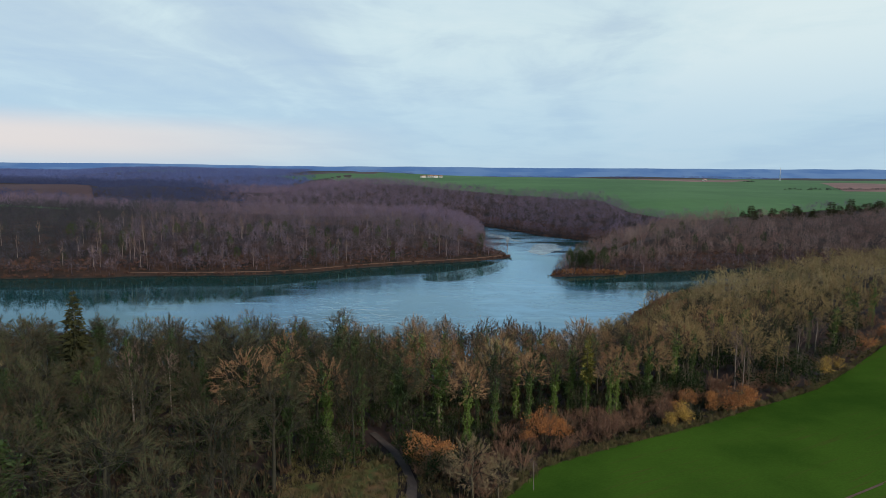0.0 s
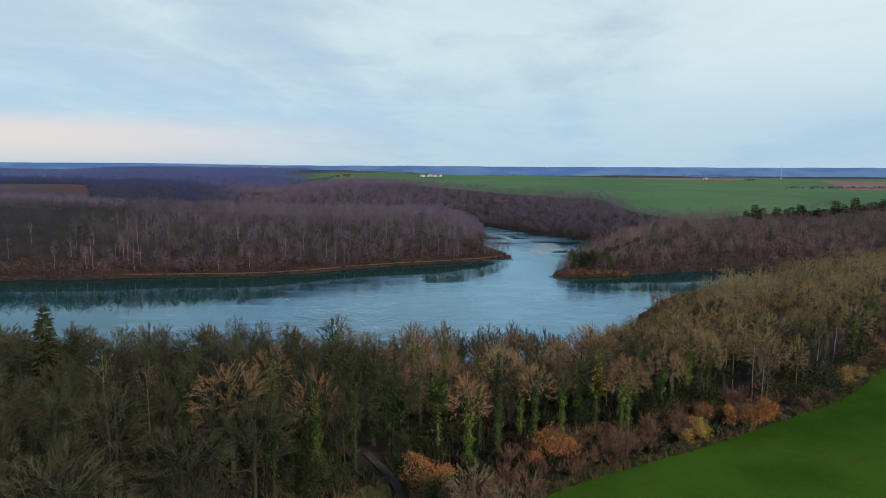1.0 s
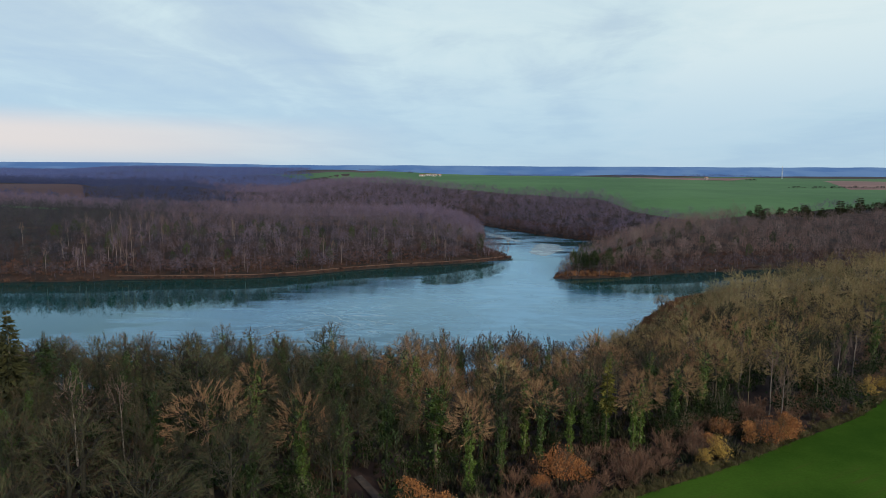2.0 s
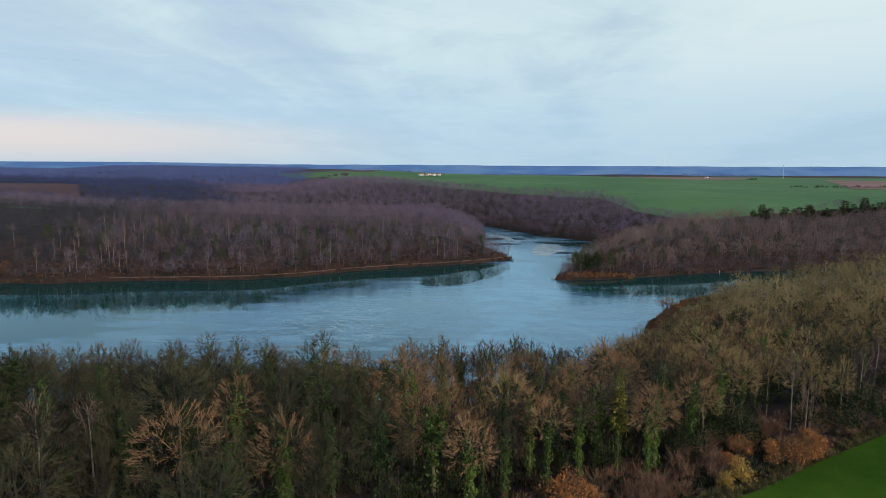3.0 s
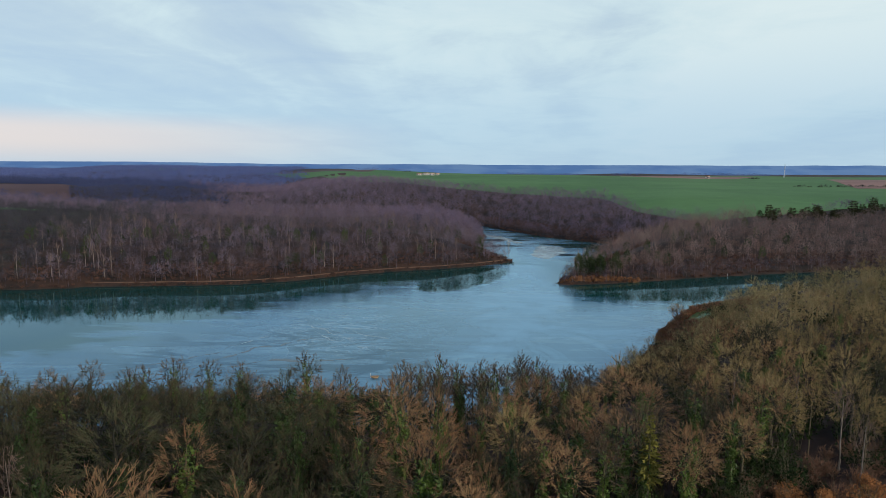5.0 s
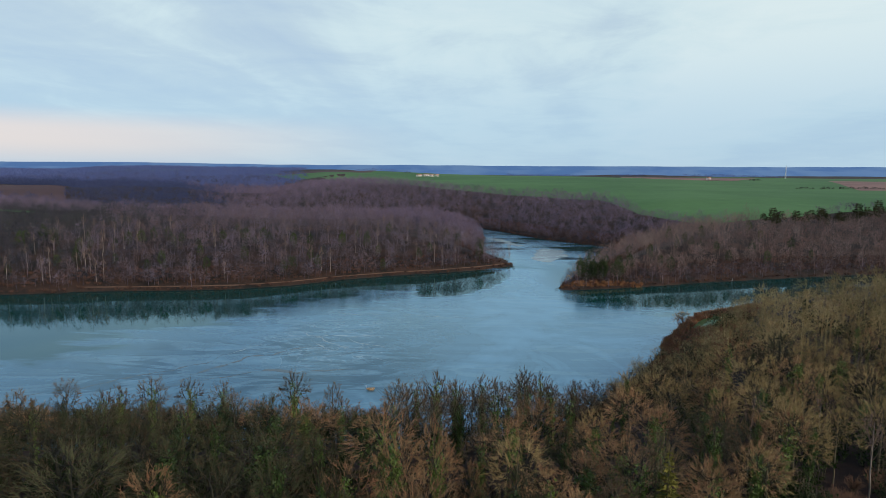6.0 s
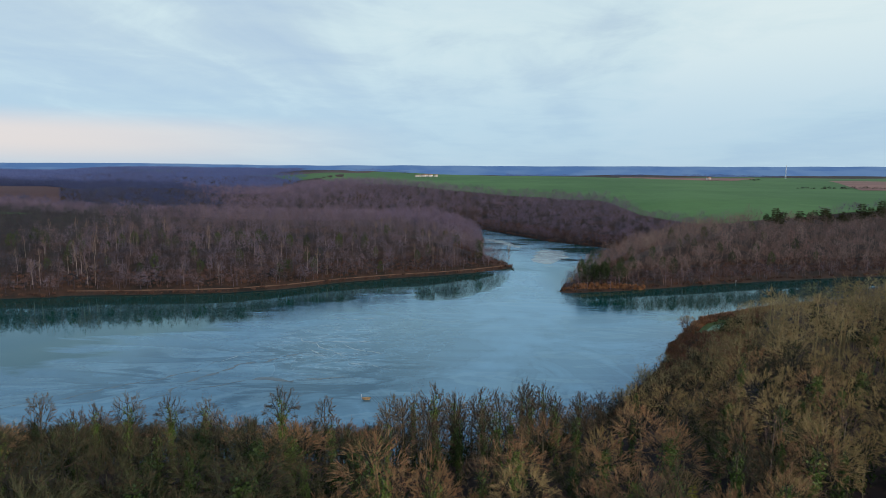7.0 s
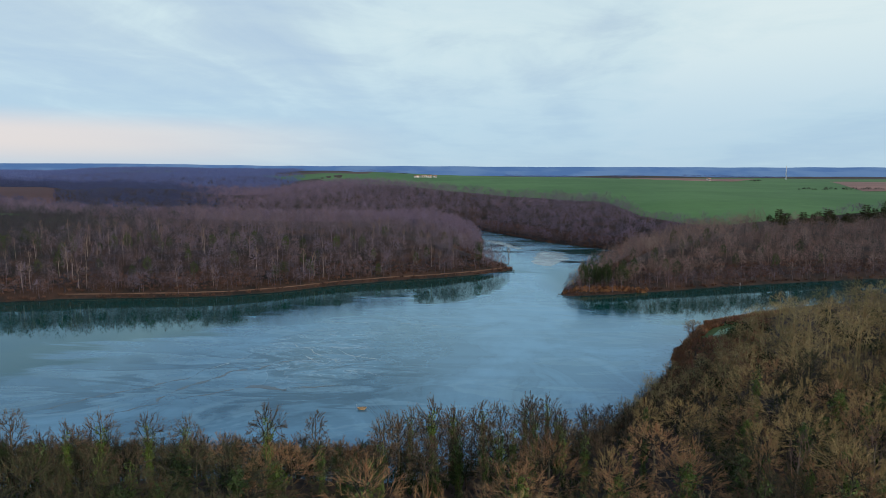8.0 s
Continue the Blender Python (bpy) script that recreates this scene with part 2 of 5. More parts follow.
def lake_material():
    """Open water is a dark mirror; thin ice over the middle of the lake is duller and paler, with fine cracks."""
    m = bpy.data.materials.new("half_frozen_lake")
    m.use_nodes = True
    n = Nodes(m.node_tree)
    at = n.add("ShaderNodeNewGeometry").outputs["Position"]
    px, py, _ = n.add("ShaderNodeSeparateXYZ", {0: at}).outputs
    wide = n.add("ShaderNodeTexNoise", {"Vector": at, "Scale": 0.016, "Detail": 7.0, "Roughness": 0.6, "Distortion": 1.0}).outputs[0]
    streak = n.add("ShaderNodeTexNoise", {"Vector": n.add("ShaderNodeMapping", {0: at, 2: (0, 0, radians(-25)), 3: (0.35, 1.5, 1.0)}).outputs[0],
                                          "Scale": 0.022, "Detail": 8.0, "Roughness": 0.58, "Distortion": 1.4}).outputs[0]
    rag = n.math("MULTIPLY", n.math("SUBTRACT", streak, 0.5), 150.0)
    # the ice edge runs from the left middle of the lake towards the far point
    off = n.math("ADD", n.math("MULTIPLY", n.math("ADD", px, 70.0), 0.709), n.math("MULTIPLY", n.math("SUBTRACT", py, 440.0), -0.704))
    cover = n.step(n.math("ADD", off, rag), -4.0, 12.0)
    # open pool before the far point
    ex, ey = n.math("SUBTRACT", px, 22.0), n.math("SUBTRACT", py, 503.0)
    u = n.math("DIVIDE", n.math("ADD", n.math("MULTIPLY", ex, 0.46), n.math("MULTIPLY", ey, 0.888)), 62.0)
    v = n.math("DIVIDE", n.math("SUBTRACT", n.math("MULTIPLY", ex, 0.888), n.math("MULTIPLY", ey, 0.46)), 24.0)
    pool = n.math("SQRT", n.math("ADD", n.math("MULTIPLY", u, u), n.math("MULTIPLY", v, v)))
    cover = n.math("MULTIPLY", cover, n.step(n.math("ADD", pool, n.math("MULTIPLY", rag, 0.006)), 0.92, 1.08))
    # the bay stays open
    bay = n.math("ADD", n.math("MULTIPLY", n.math("SUBTRACT", px, 96.0), 0.5), n.math("SUBTRACT", py, 424.0))
    cover = n.math("MULTIPLY", cover, n.math("SUBTRACT", 1.0, n.math("MULTIPLY", n.step(n.math("ADD", bay, n.math("MULTIPLY", rag, 0.7)), -6.0, 22.0), n.step(px, 80.0, 104.0))))
    cover = n.math("MAXIMUM", cover, n.math("MULTIPLY", n.step(py, 585.0, 625.0), n.step(streak, 0.44, 0.52)))
    cells = n.add("ShaderNodeTexVoronoi", {"Vector": n.add("ShaderNodeVectorMath", {0: at, 1: n.add("ShaderNodeCombineXYZ", {0: n.math("MULTIPLY", rag, 0.35), 1: n.math("MULTIPLY", wide, 30.0), 2: 0.0}).outputs[0]}).outputs[0], "Scale": 0.09})
    cells.feature = "DISTANCE_TO_EDGE"
    crack = n.math("MULTIPLY", n.math("SUBTRACT", 1.0, n.step(cells.outputs["Distance"], 0.0, 0.09)), n.step(wide, 0.54, 0.66))
    pale = n.math("ADD", n.math("ADD", n.math("MULTIPLY", n.step(wide, 0.40, 0.62), 0.42), n.math("MULTIPLY", n.step(streak, 0.40, 0.62), 0.24)), n.math("MULTIPLY", crack, 0.2))
    rim = n.math("MULTIPLY", n.math("SUBTRACT", 1.0, n.step(n.math("ABSOLUTE", n.math("SUBTRACT", streak, 0.515)), 0.0, 0.010)), n.step(wide, 0.44, 0.54))
    vein = n.math("SUBTRACT", 1.0, n.step(n.math("ABSOLUTE", n.math("SUBTRACT", wide, 0.47)), 0.0, 0.016))
    pale = n.math("SUBTRACT", n.math("ADD", pale, n.math("MULTIPLY", rim, 0.06)), n.math("MULTIPLY", vein, 0.12), clamp=True)
    # refrozen cracks in the middle of the lake
    fine = n.add("ShaderNodeTexNoise", {"Vector": n.add("ShaderNodeMapping", {0: at, 2: (0, 0, radians(35)), 3: (0.7, 1.3, 1.0)}).outputs[0], "Scale": 0.055, "Detail": 7.0, "Roughness": 0.62, "Distortion": 1.6}).outputs[0]
    mx, my = n.math("DIVIDE", n.math("ADD", px, 44.0), 46.0), n.math("DIVIDE", n.math("SUBTRACT", py, 342.0), 52.0)
    ring = n.math("ADD", n.math("SQRT", n.math("ADD", n.math("MULTIPLY", mx, mx), n.math("MULTIPLY", my, my))), n.math("MULTIPLY", n.math("SUBTRACT", wide, 0.5), 1.6))
    broken = n.math("SUBTRACT", 1.0, n.step(ring, 0.75, 1.1))
    line = n.math("SUBTRACT", 1.0, n.step(n.math("ABSOLUTE", n.math("SUBTRACT", fine, 0.5)), 0.004, 0.022))
    plate = n.math("MULTIPLY", n.step(fine, 0.50, 0.53), broken)
    pale = n.math("SUBTRACT", n.math("ADD", pale, n.math("MULTIPLY", n.math("MULTIPLY", line, broken), 0.3)), n.math("MULTIPLY", plate, 0.30), clamp=True)
    # grey slush specks off the near bank
    bank = n.math("MULTIPLY", n.step(n.math("SUBTRACT", px, n.math("MULTIPLY", n.math("SUBTRACT", py, 330.0), 0.55)), 78.0, 108.0), n.step(py, 260.0, 300.0))
    dots = n.add("ShaderNodeTexNoise", {"Vector": at, "Scale": 0.35, "Detail": 4.0, "Roughness": 0.6}).outputs[0]
    pale = n.math("SUBTRACT", pale, n.math("MULTIPLY", n.math("MULTIPLY", n.step(dots, 0.54, 0.60), bank), 0.5), clamp=True)
    # paler towards the east: brighter sky reflection put into the ice colour
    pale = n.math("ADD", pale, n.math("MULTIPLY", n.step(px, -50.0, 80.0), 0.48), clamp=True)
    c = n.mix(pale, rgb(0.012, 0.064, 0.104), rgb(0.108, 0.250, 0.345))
    # a net of white frozen cracks, with curved leads of clear dark ice south of it
    white = n.math("MULTIPLY", n.math("SUBTRACT", 1.0, n.step(n.math("ABSOLUTE", n.math("SUBTRACT", fine, 0.52)), 0.003, 0.018)), n.math("MULTIPLY", broken, n.step(wide, 0.42, 0.56)))
    lx, ly = n.math("DIVIDE", n.math("ADD", px, 70.0), 80.0), n.math("DIVIDE", n.math("SUBTRACT", py, 305.0), 48.0)
    south = n.math("SUBTRACT", 1.0, n.step(n.math("ADD", n.math("MULTIPLY", lx, lx), n.math("MULTIPLY", ly, ly)), 0.5, 1.2))
    drift = n.add("ShaderNodeTexNoise", {"Vector": n.add("ShaderNodeMapping", {0: at, 2: (0, 0, radians(-32)), 3: (0.5, 1.7, 1.0)}).outputs[0], "Scale": 0.020, "Detail": 6.0, "Roughness": 0.55, "Distortion": 0.9}).outputs[0]
    lead = n.math("MULTIPLY", n.math("SUBTRACT", 1.0, n.step(n.math("ABSOLUTE", n.math("SUBTRACT", drift, 0.5)), 0.0, 0.05)), south)
    lead = n.math("MAXIMUM", lead, n.math("MULTIPLY", n.step(drift, 0.53, 0.60), n.math("MULTIPLY", south, 0.55)))
    plates = n.math("MULTIPLY", n.step(drift, 0.40, 0.44), n.math("SUBTRACT", 1.0, n.step(drift, 0.455, 0.475)))
    c = n.mix(n.math("MULTIPLY", white, 0.42), c, rgb(0.38, 0.47, 0.50))
    c = n.mix(n.math("MULTIPLY", plates, 0.16), c, rgb(0.22, 0.36, 0.38))
    c = n.mix(n.math("MULTIPLY", lead, 0.6), c, rgb(0.004, 0.030, 0.050))
    cover_dull = n.math("MULTIPLY", cover, n.math("SUBTRACT", 1.0, n.math("MULTIPLY", lead, 0.8)))
    c = n.mix(cover, rgb(0.001, 0.042, 0.034), c)
    rough = n.math("ADD", 0.02, n.math("MULTIPLY", cover_dull, n.math("ADD", 0.10, n.math("MULTIPLY", pale, 0.08))))
    h = n.add("ShaderNodeTexNoise", {"Vector": at, "Scale": 0.9, "Detail": 3.0}).outputs[0]
    nor = n.add("ShaderNodeBump", {"Strength": 0.02, "Distance": 0.05, "Height": h}).outputs[0]
    ior = n.math("SUBTRACT", n.math("ADD", 1.50, n.math("MULTIPLY", cover, 0.40)), n.math("MULTIPLY", lead, 0.35))
    gloss = n.add("ShaderNodeBsdfGlossy", {"Color": rgb(0.66, 0.87, 1.0), "Roughness": rough, "Normal": nor})
    body = n.add("ShaderNodeBsdfDiffuse", {"Color": c, "Normal": nor})
    b = n.add("ShaderNodeMixShader", {0: n.add("ShaderNodeFresnel", {"IOR": ior, "Normal": nor}).outputs[0], 1: body.outputs[0], 2: gloss.outputs[0]})
    n.add("ShaderNodeOutputMaterial", {0: b.outputs[0]})
    return m


LAKE = lake_material()
ICE = surface("frosted_ice", rgb(0.120, 0.205, 0.235), rgb(0.190, 0.290, 0.320), scale=0.05, fine=0.4, rough=0.22, spec=0.9, amount=0.2)
CLEAR_ICE = surface("clear_dark_ice", rgb(0.010, 0.045, 0.065), rgb(0.018, 0.060, 0.085), scale=0.05, fine=0.4, rough=0.10, spec=0.5, amount=0.2)

# ---- plan of the valley ----
FAR_SHORE = [(-1400, 330), (-700, 405), (-500, 428), (-380, 440), (-300, 447), (-272, 449), (-261, 453), (-248, 452), (-244, 460), (-226, 461),
             (-173, 466), (-138, 472), (-104, 487), (-69, 513), (-29, 534), (6, 547), (39, 565), (67, 586)]
INLET = [(71, 597), (58, 625), (48, 660), (52, 720), (60, 830), (56, 920), (40, 985), (58, 985), (80, 931), (111, 862), (137, 803), (164, 769), (189, 738),
         (206, 716), (202, 690), (172, 640), (134, 575), (112, 535), (97, 505)]
BAY = [(88, 480), (94, 475), (131, 483), (177, 499), (216, 513), (277, 531), (341, 548), (420, 560), (470, 548), (450, 520), (390, 498), (320, 472), (260, 446), (215, 428)]
NEAR_SHORE = [(185, 418), (174, 410), (154, 402), (137, 379), (116, 348), (110, 335), (107, 325), (92, 302), (81, 286), (69, 270), (48, 247), (22, 234), (-11, 223),
              (-60, 221), (-100, 216), (-200, 200), (-400, 170), (-700, 140), (-1400, 60)]
LAKE_LINE = np.array(FAR_SHORE + INLET + BAY + NEAR_SHORE, float)
VALLEY = np.array([(45, 985), (-150, 905), (-330, 940), (-430, 1200), (-520, 1600), (-580, 2000)], float)
FIELD_EDGE = np.array([(2, 40), (12, 90), (22, 105), (34, 112), (45, 118), (59, 126), (78, 139), (100, 152), (118, 167), (146, 190), (200, 232), (330, 300)], float)
FAR_FIELD_LINE = np.array([(-420, 1900), (-260, 1620), (30, 1240), (190, 1090), (250, 985), (258, 800), (300, 715), (360, 692), (470, 745), (900, 800), (2600, 900), (3600, 2600), (900, 2350), (-300, 2100)], float)
BROWN_LINE = np.array([(-492, 862), (-585, 1012), (-1400, 1190), (-1400, 955)], float)
HIGH_FIELD = np.array([(-1290, 2300), (-985, 2300), (-1080, 2640), (-1420, 2640)], float)
HIGH_EARTH = np.array([(-560, 2170), (-240, 2170), (-240, 2400), (-620, 2400)], float)
STRIP_LINE = np.array([(-470, 745), (-480, 790), (-900, 860), (-900, 760)], float)


def line_distance(x, y, pts, closed):
    """Distance of the places (x, y) to a line, and whether they lie inside it."""
    x, y = np.asarray(x, float), np.asarray(y, float)
    best, inside = np.full(x.shape, 1e9), np.zeros(x.shape, bool)
    ends = np.roll(pts, -1, 0) if closed else pts[1:]
    for (ax, ay), (bx, by) in zip(pts, ends):
        ex, ey = bx - ax, by - ay
        u = np.clip(((x - ax) * ex + (y - ay) * ey) / (ex * ex + ey * ey), 0, 1)
        best = np.minimum(best, np.hypot(x - ax - u * ex, y - ay - u * ey))
        if closed and ey != 0:
            inside ^= ((ay > y) != (by > y)) & (x < ex * (y - ay) / ey + ax)
    return best, inside


def waves(x, y, size, seed):
    """Smooth uneven hills and dips between -1 and 1."""
    s = 0
    r = np.random.RandomState(seed)
    for k in range(5):
        a, p = r.uniform(0, 6.28), r.uniform(0, 6.28)
        s = s + np.sin((x * math.cos(a) + y * math.sin(a)) / size * r.uniform(0.7, 1.6) + p)
    return s / 3.2


# the western uplands: ground heights along seven camera sight lines, set to fit its view; y against slope x / y
WEST_Y = [860, 922, 1022, 1172, 1420, 1872, 2372, 3072]
WEST_A = [-0.731, -0.637, -0.544, -0.451, -0.358, -0.265, -0.171]
WEST_Z = [[46, 50, 57, 58, 42, 60, 68, 84], [45, 50, 58, 48, 34, 62, 72, 80], [36, 40, 46, 56, 30, 64, 88, 94], [28, 32, 38, 53, 28, 64, 88, 98],
          [22, 25, 30, 42, 24, 60, 78, 98], [24, 28, 34, 40, 32, 56, 78, 94], [40, 44, 50, 56, 62, 78, 88, 98]]


def uplands(x, y):
    """Spurs and side valleys west of the lake: their height, and how far they replace the plain slope."""
    a = (x - 5) / np.maximum(y - 72, 100)
    cols = np.stack([np.interp(y, WEST_Y, row) for row in WEST_Z])
    u = np.clip((a - WEST_A[0]) / (WEST_A[-1] - WEST_A[0]), 0, 1) * 6
    i = np.minimum(u.astype(int), 5)
    k = u - i
    k = k * k * (3 - 2 * k)
    flat = cols.reshape(7, -1)
    n = np.arange(flat.shape[1])
    z = flat[i.ravel(), n] * (1 - k.ravel()) + flat[i.ravel() + 1, n] * k.ravel()
    begin = np.interp(a, [-0.36, -0.265, -0.171, -0.10], [790, 1250, 1700, 2300])
    w = np.clip((y - begin) / 190, 0, 1) * np.clip((-0.10 - a) / 0.06, 0, 1)
    return z.reshape(np.shape(x)) + waves(x, y, 95, 8) * 3.0, w * w * (3 - 2 * w)


def raw_height(x, y):
    dist, inside = line_distance(x, y, LAKE_LINE, True)
    plateau = np.interp(y, [450, 700, 1000, 1400, 1800, 2400, 3200, 4600], [42, 46, 54, 62, 71, 76, 78, 80])
    plateau = plateau + np.clip((-x - 350) / 500, 0, 1) * np.clip((y - 1700) / 800, 0, 1) * 18
    plateau = plateau - 9 * np.clip((70 - x) / 130, 0, 1) * np.clip((y - 440) / 110, 0, 1) * np.clip((1200 - y) / 250, 0, 1)
    near = 30 + 0.05 * np.clip(x - 80, 0, 300)
    f = np.clip((y - 330) / 130, 0, 1)
    plateau = plateau + 15 * np.exp(-(((x + 380) / 420) ** 2 + ((y - 2350) / 420) ** 2))
    top = near * (1 - f) + plateau * f
    top = top + waves(x, y, 170, 3) * np.clip((y - 700) / 900, 0, 1) * 5
    vd, _ = line_distance(x, y, VALLEY, False)
    west = np.clip((80 - x) / 200, 0, 1)
    top = top - 27 * np.exp(-(vd / 190) ** 2) * west * np.clip((y - 640) / 160, 0, 1)
    k = (0.5 + 0.4 * np.clip((10 - x) / 40, 0, 1)) * (1 - f) + 0.45 * f
    bank = np.minimum(dist, 3) * 0.25
    z = bank + (top - 1) * (1 - np.exp(-np.maximum(dist - 2, 0) * k / top))
    floor = 3 + np.clip((-x + 40) / 600, 0, 1) * 16
    carve = floor + np.maximum(top - floor, 1) * (1 - np.exp(-vd * 0.5 / np.maximum(top - floor, 8)))
    z = np.where((y > 800) & (x < 60), np.minimum(z, carve), z)
    z = z + waves(x, y, 26, 5) * np.clip((dist - 6) / 60, 0, 1) * 0.9
    z = z * (1 - 0.75 * np.exp(-((x - 148) ** 2 + (y - 371) ** 2) / 28.0 ** 2))
    up, share = uplands(np.asarray(x, float), np.asarray(y, float))
    z = z * (1 - share) + up * share
    return np.where(inside, -np.minimum(dist * 0.4, 3.0), z)


def spread(lo, a, b, hi, step, grow=1.16):
    mid = list(np.arange(a, b + 1, step))
    s, v = step, b
    while v < hi:
        s = min(s * grow, 120)
        v += s
        mid.append(min(v, hi))
    s, v = step, a
    while v > lo:
        s = min(s * grow, 120)
        v -= s
        mid.insert(0, max(v, lo))
    return np.array(mid, float)


XS = spread(-4800, -420, 480, 4800, 5.0)
YS = spread(-2500, 60, 780, 4900, 5.0, 1.05)
GX, GY = np.meshgrid(XS, YS)
GZ = raw_height(GX.ravel(), GY.ravel()).reshape(GX.shape)


def height(x, y):
    """Height of the ground's own faces at (x, y)."""
    x, y = np.asarray(x, float), np.asarray(y, float)
    i = np.clip(np.searchsorted(XS, x) - 1, 0, len(XS) - 2)
    j = np.clip(np.searchsorted(YS, y) - 1, 0, len(YS) - 2)
    u, v = (x - XS[i]) / (XS[i + 1] - XS[i]), (y - YS[j]) / (YS[j + 1] - YS[j])
    return (GZ[j, i] * (1 - u) + GZ[j, i + 1] * u) * (1 - v) + (GZ[j + 1, i] * (1 - u) + GZ[j + 1, i + 1] * u) * v


# ---- mesh helpers ----
def mesh_of(name, verts, faces, mats, tone=None, smooth=False, index=None):
    """A mesh out of arrays: faces of three or four corners."""
    verts, faces = np.asarray(verts, np.float32), np.asarray(faces, np.int32)
    me = bpy.data.meshes.new(name)
    n, c = faces.shape
    me.vertices.add(len(verts))
    me.vertices.foreach_set("co", verts.ravel())
    me.loops.add(n * c)
    me.loops.foreach_set("vertex_index", faces.ravel())
    me.polygons.add(n)
    me.polygons.foreach_set("loop_start", np.arange(n, dtype=np.int32) * c)
    me.polygons.foreach_set("loop_total", np.full(n, c, np.int32))
    if smooth:
        me.polygons.foreach_set("use_smooth", np.ones(n, bool))
    for m in mats:
        me.materials.append(m)
    if index is not None:
        me.polygons.foreach_set("material_index", np.asarray(index, np.int32))
    if tone is not None:
        me.attributes.new("tone", "FLOAT", "POINT").data.foreach_set("value", np.asarray(tone, np.float32))
    me.update(calc_edges=True)
    return me


def part(name, verts, faces, material, parent, label="", smooth=False):
    ob = new(name, mesh_of(name, verts, faces, [material], smooth=smooth))
    ob.parent = parent
    if label:
        tagged(ob, label)
    return ob


class Shape:
    """Collects triangles."""

    def __init__(self):
        self.v, self.f, self.n = [], [], 0

    def tri(self, a, b, c):
        self.v += [a, b, c]
        self.f.append((self.n, self.n + 1, self.n + 2))
        self.n += 3

    def tube(self, pts, radii, sides=3):
        rings = []
        for k, p in enumerate(pts):
            way = np.array(pts[min(k + 1, len(pts) - 1)]) - np.array(pts[max(k - 1, 0)])
            way = way / (np.linalg.norm(way) + 1e-9)
            s = np.cross(way, (0.31, 0.95, 0.05) if abs(way[2]) > 0.8 else (0, 0, 1))
            s /= np.linalg.norm(s)
            u = np.cross(way, s)
            ring = []
            for q in range(sides):
                a = 6.2832 * q / sides
                self.v.append(np.array(p) + radii[k] * (math.cos(a) * s + math.sin(a) * u))
                ring.append(self.n)
                self.n += 1
            rings.append(ring)
        for r0, r1 in zip(rings, rings[1:]):
            for q in range(sides):
                a, b, c, e = r0[q], r0[(q + 1) % sides], r1[(q + 1) % sides], r1[q]
                self.f += [(a, b, c), (a, c, e)]

    def box(self, lo, hi):
        x0, y0, z0 = lo
        x1, y1, z1 = hi
        b = self.n
        self.v += [np.array(p, float) for p in ((x0, y0, z0), (x1, y0, z0), (x1, y1, z0), (x0, y1, z0), (x0, y0, z1), (x1, y0, z1), (x1, y1, z1), (x0, y1, z1))]
        for q in ((0, 3, 2, 1), (4, 5, 6, 7), (0, 1, 5, 4), (1, 2, 6, 5), (2, 3, 7, 6), (3, 0, 4, 7)):
            self.f += [(b + q[0], b + q[1], b + q[2]), (b + q[0], b + q[2], b + q[3])]
        self.n += 8

    def arrays(self):
        return np.array(self.v, float), np.array(self.f, int)


def unit(v):
    return v / (np.linalg.norm(v) + 1e-9)


def scatter(x0, x1, y0, y1, step, seed):
    r = np.random.RandomState(seed)
    gx, gy = np.meshgrid(np.arange(x0, x1, step), np.arange(y0, y1, step))
    p = np.stack([gx.ravel(), gy.ravel()], -1)
    return p + r.uniform(-0.45, 0.45, p.shape) * step


# ---- the large structure: ground, lake, fields ----
ny, nx = GX.shape
q = np.arange(ny * nx).reshape(ny, nx)
faces = np.stack([q[:-1, :-1], q[:-1, 1:], q[1:, 1:], q[1:, :-1]], -1).reshape(-1, 4)
ground = new("ground", mesh_of("ground", np.stack([GX, GY, GZ], -1).reshape(-1, 3), faces, [LITTER], smooth=True))
tagged(ground, "rolling valley ground covered in brown leaf litter", "ground", kind="structure")

lx, ly = np.meshgrid(np.linspace(-1300, 520, 40), np.linspace(60, 1000, 24))
q = np.arange(lx.size).reshape(lx.shape)
faces = np.stack([q[:-1, :-1], q[:-1, 1:], q[1:, 1:], q[1:, :-1]], -1).reshape(-1, 4)
# keep to the water's own reach
cx, cy = lx.ravel()[faces].mean(1), ly.ravel()[faces].mean(1)
dist, inside = line_distance(cx, cy, LAKE_LINE, True)
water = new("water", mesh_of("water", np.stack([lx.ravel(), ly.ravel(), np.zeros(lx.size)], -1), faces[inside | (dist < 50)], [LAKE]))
tagged(water, "still dark green lake half covered by thin ice", "lake", kind="structure")


def sheet(name, line_a, line_b, across, material, label, category, lift=0.12, steps=40):
    """A strip of ground cover laid on the ground between two lines."""
    def even(line, n):
        line = np.asarray(line, float)
        s = np.concatenate([[0], np.cumsum(np.hypot(*np.diff(line, axis=0).T))])
        u = np.linspace(0, s[-1], n)
        return np.stack([np.interp(u, s, line[:, 0]), np.interp(u, s, line[:, 1])], -1)
    a, b = even(line_a, steps), even(line_b, steps)
    u = np.linspace(0, 1, across)[:, None, None]
    p = a[None] * (1 - u) + b[None] * u
    z = height(p[..., 0], p[..., 1]) + lift
    q = np.arange(across * steps).reshape(across, steps)
    f = np.stack([q[:-1, :-1], q[:-1, 1:], q[1:, 1:], q[1:, :-1]], -1).reshape(-1, 4)
    ob = new(name, mesh_of(name, np.concatenate([p, z[..., None]], -1).reshape(-1, 3), f, [material], smooth=True))
    return tagged(ob, label, category, kind="structure")


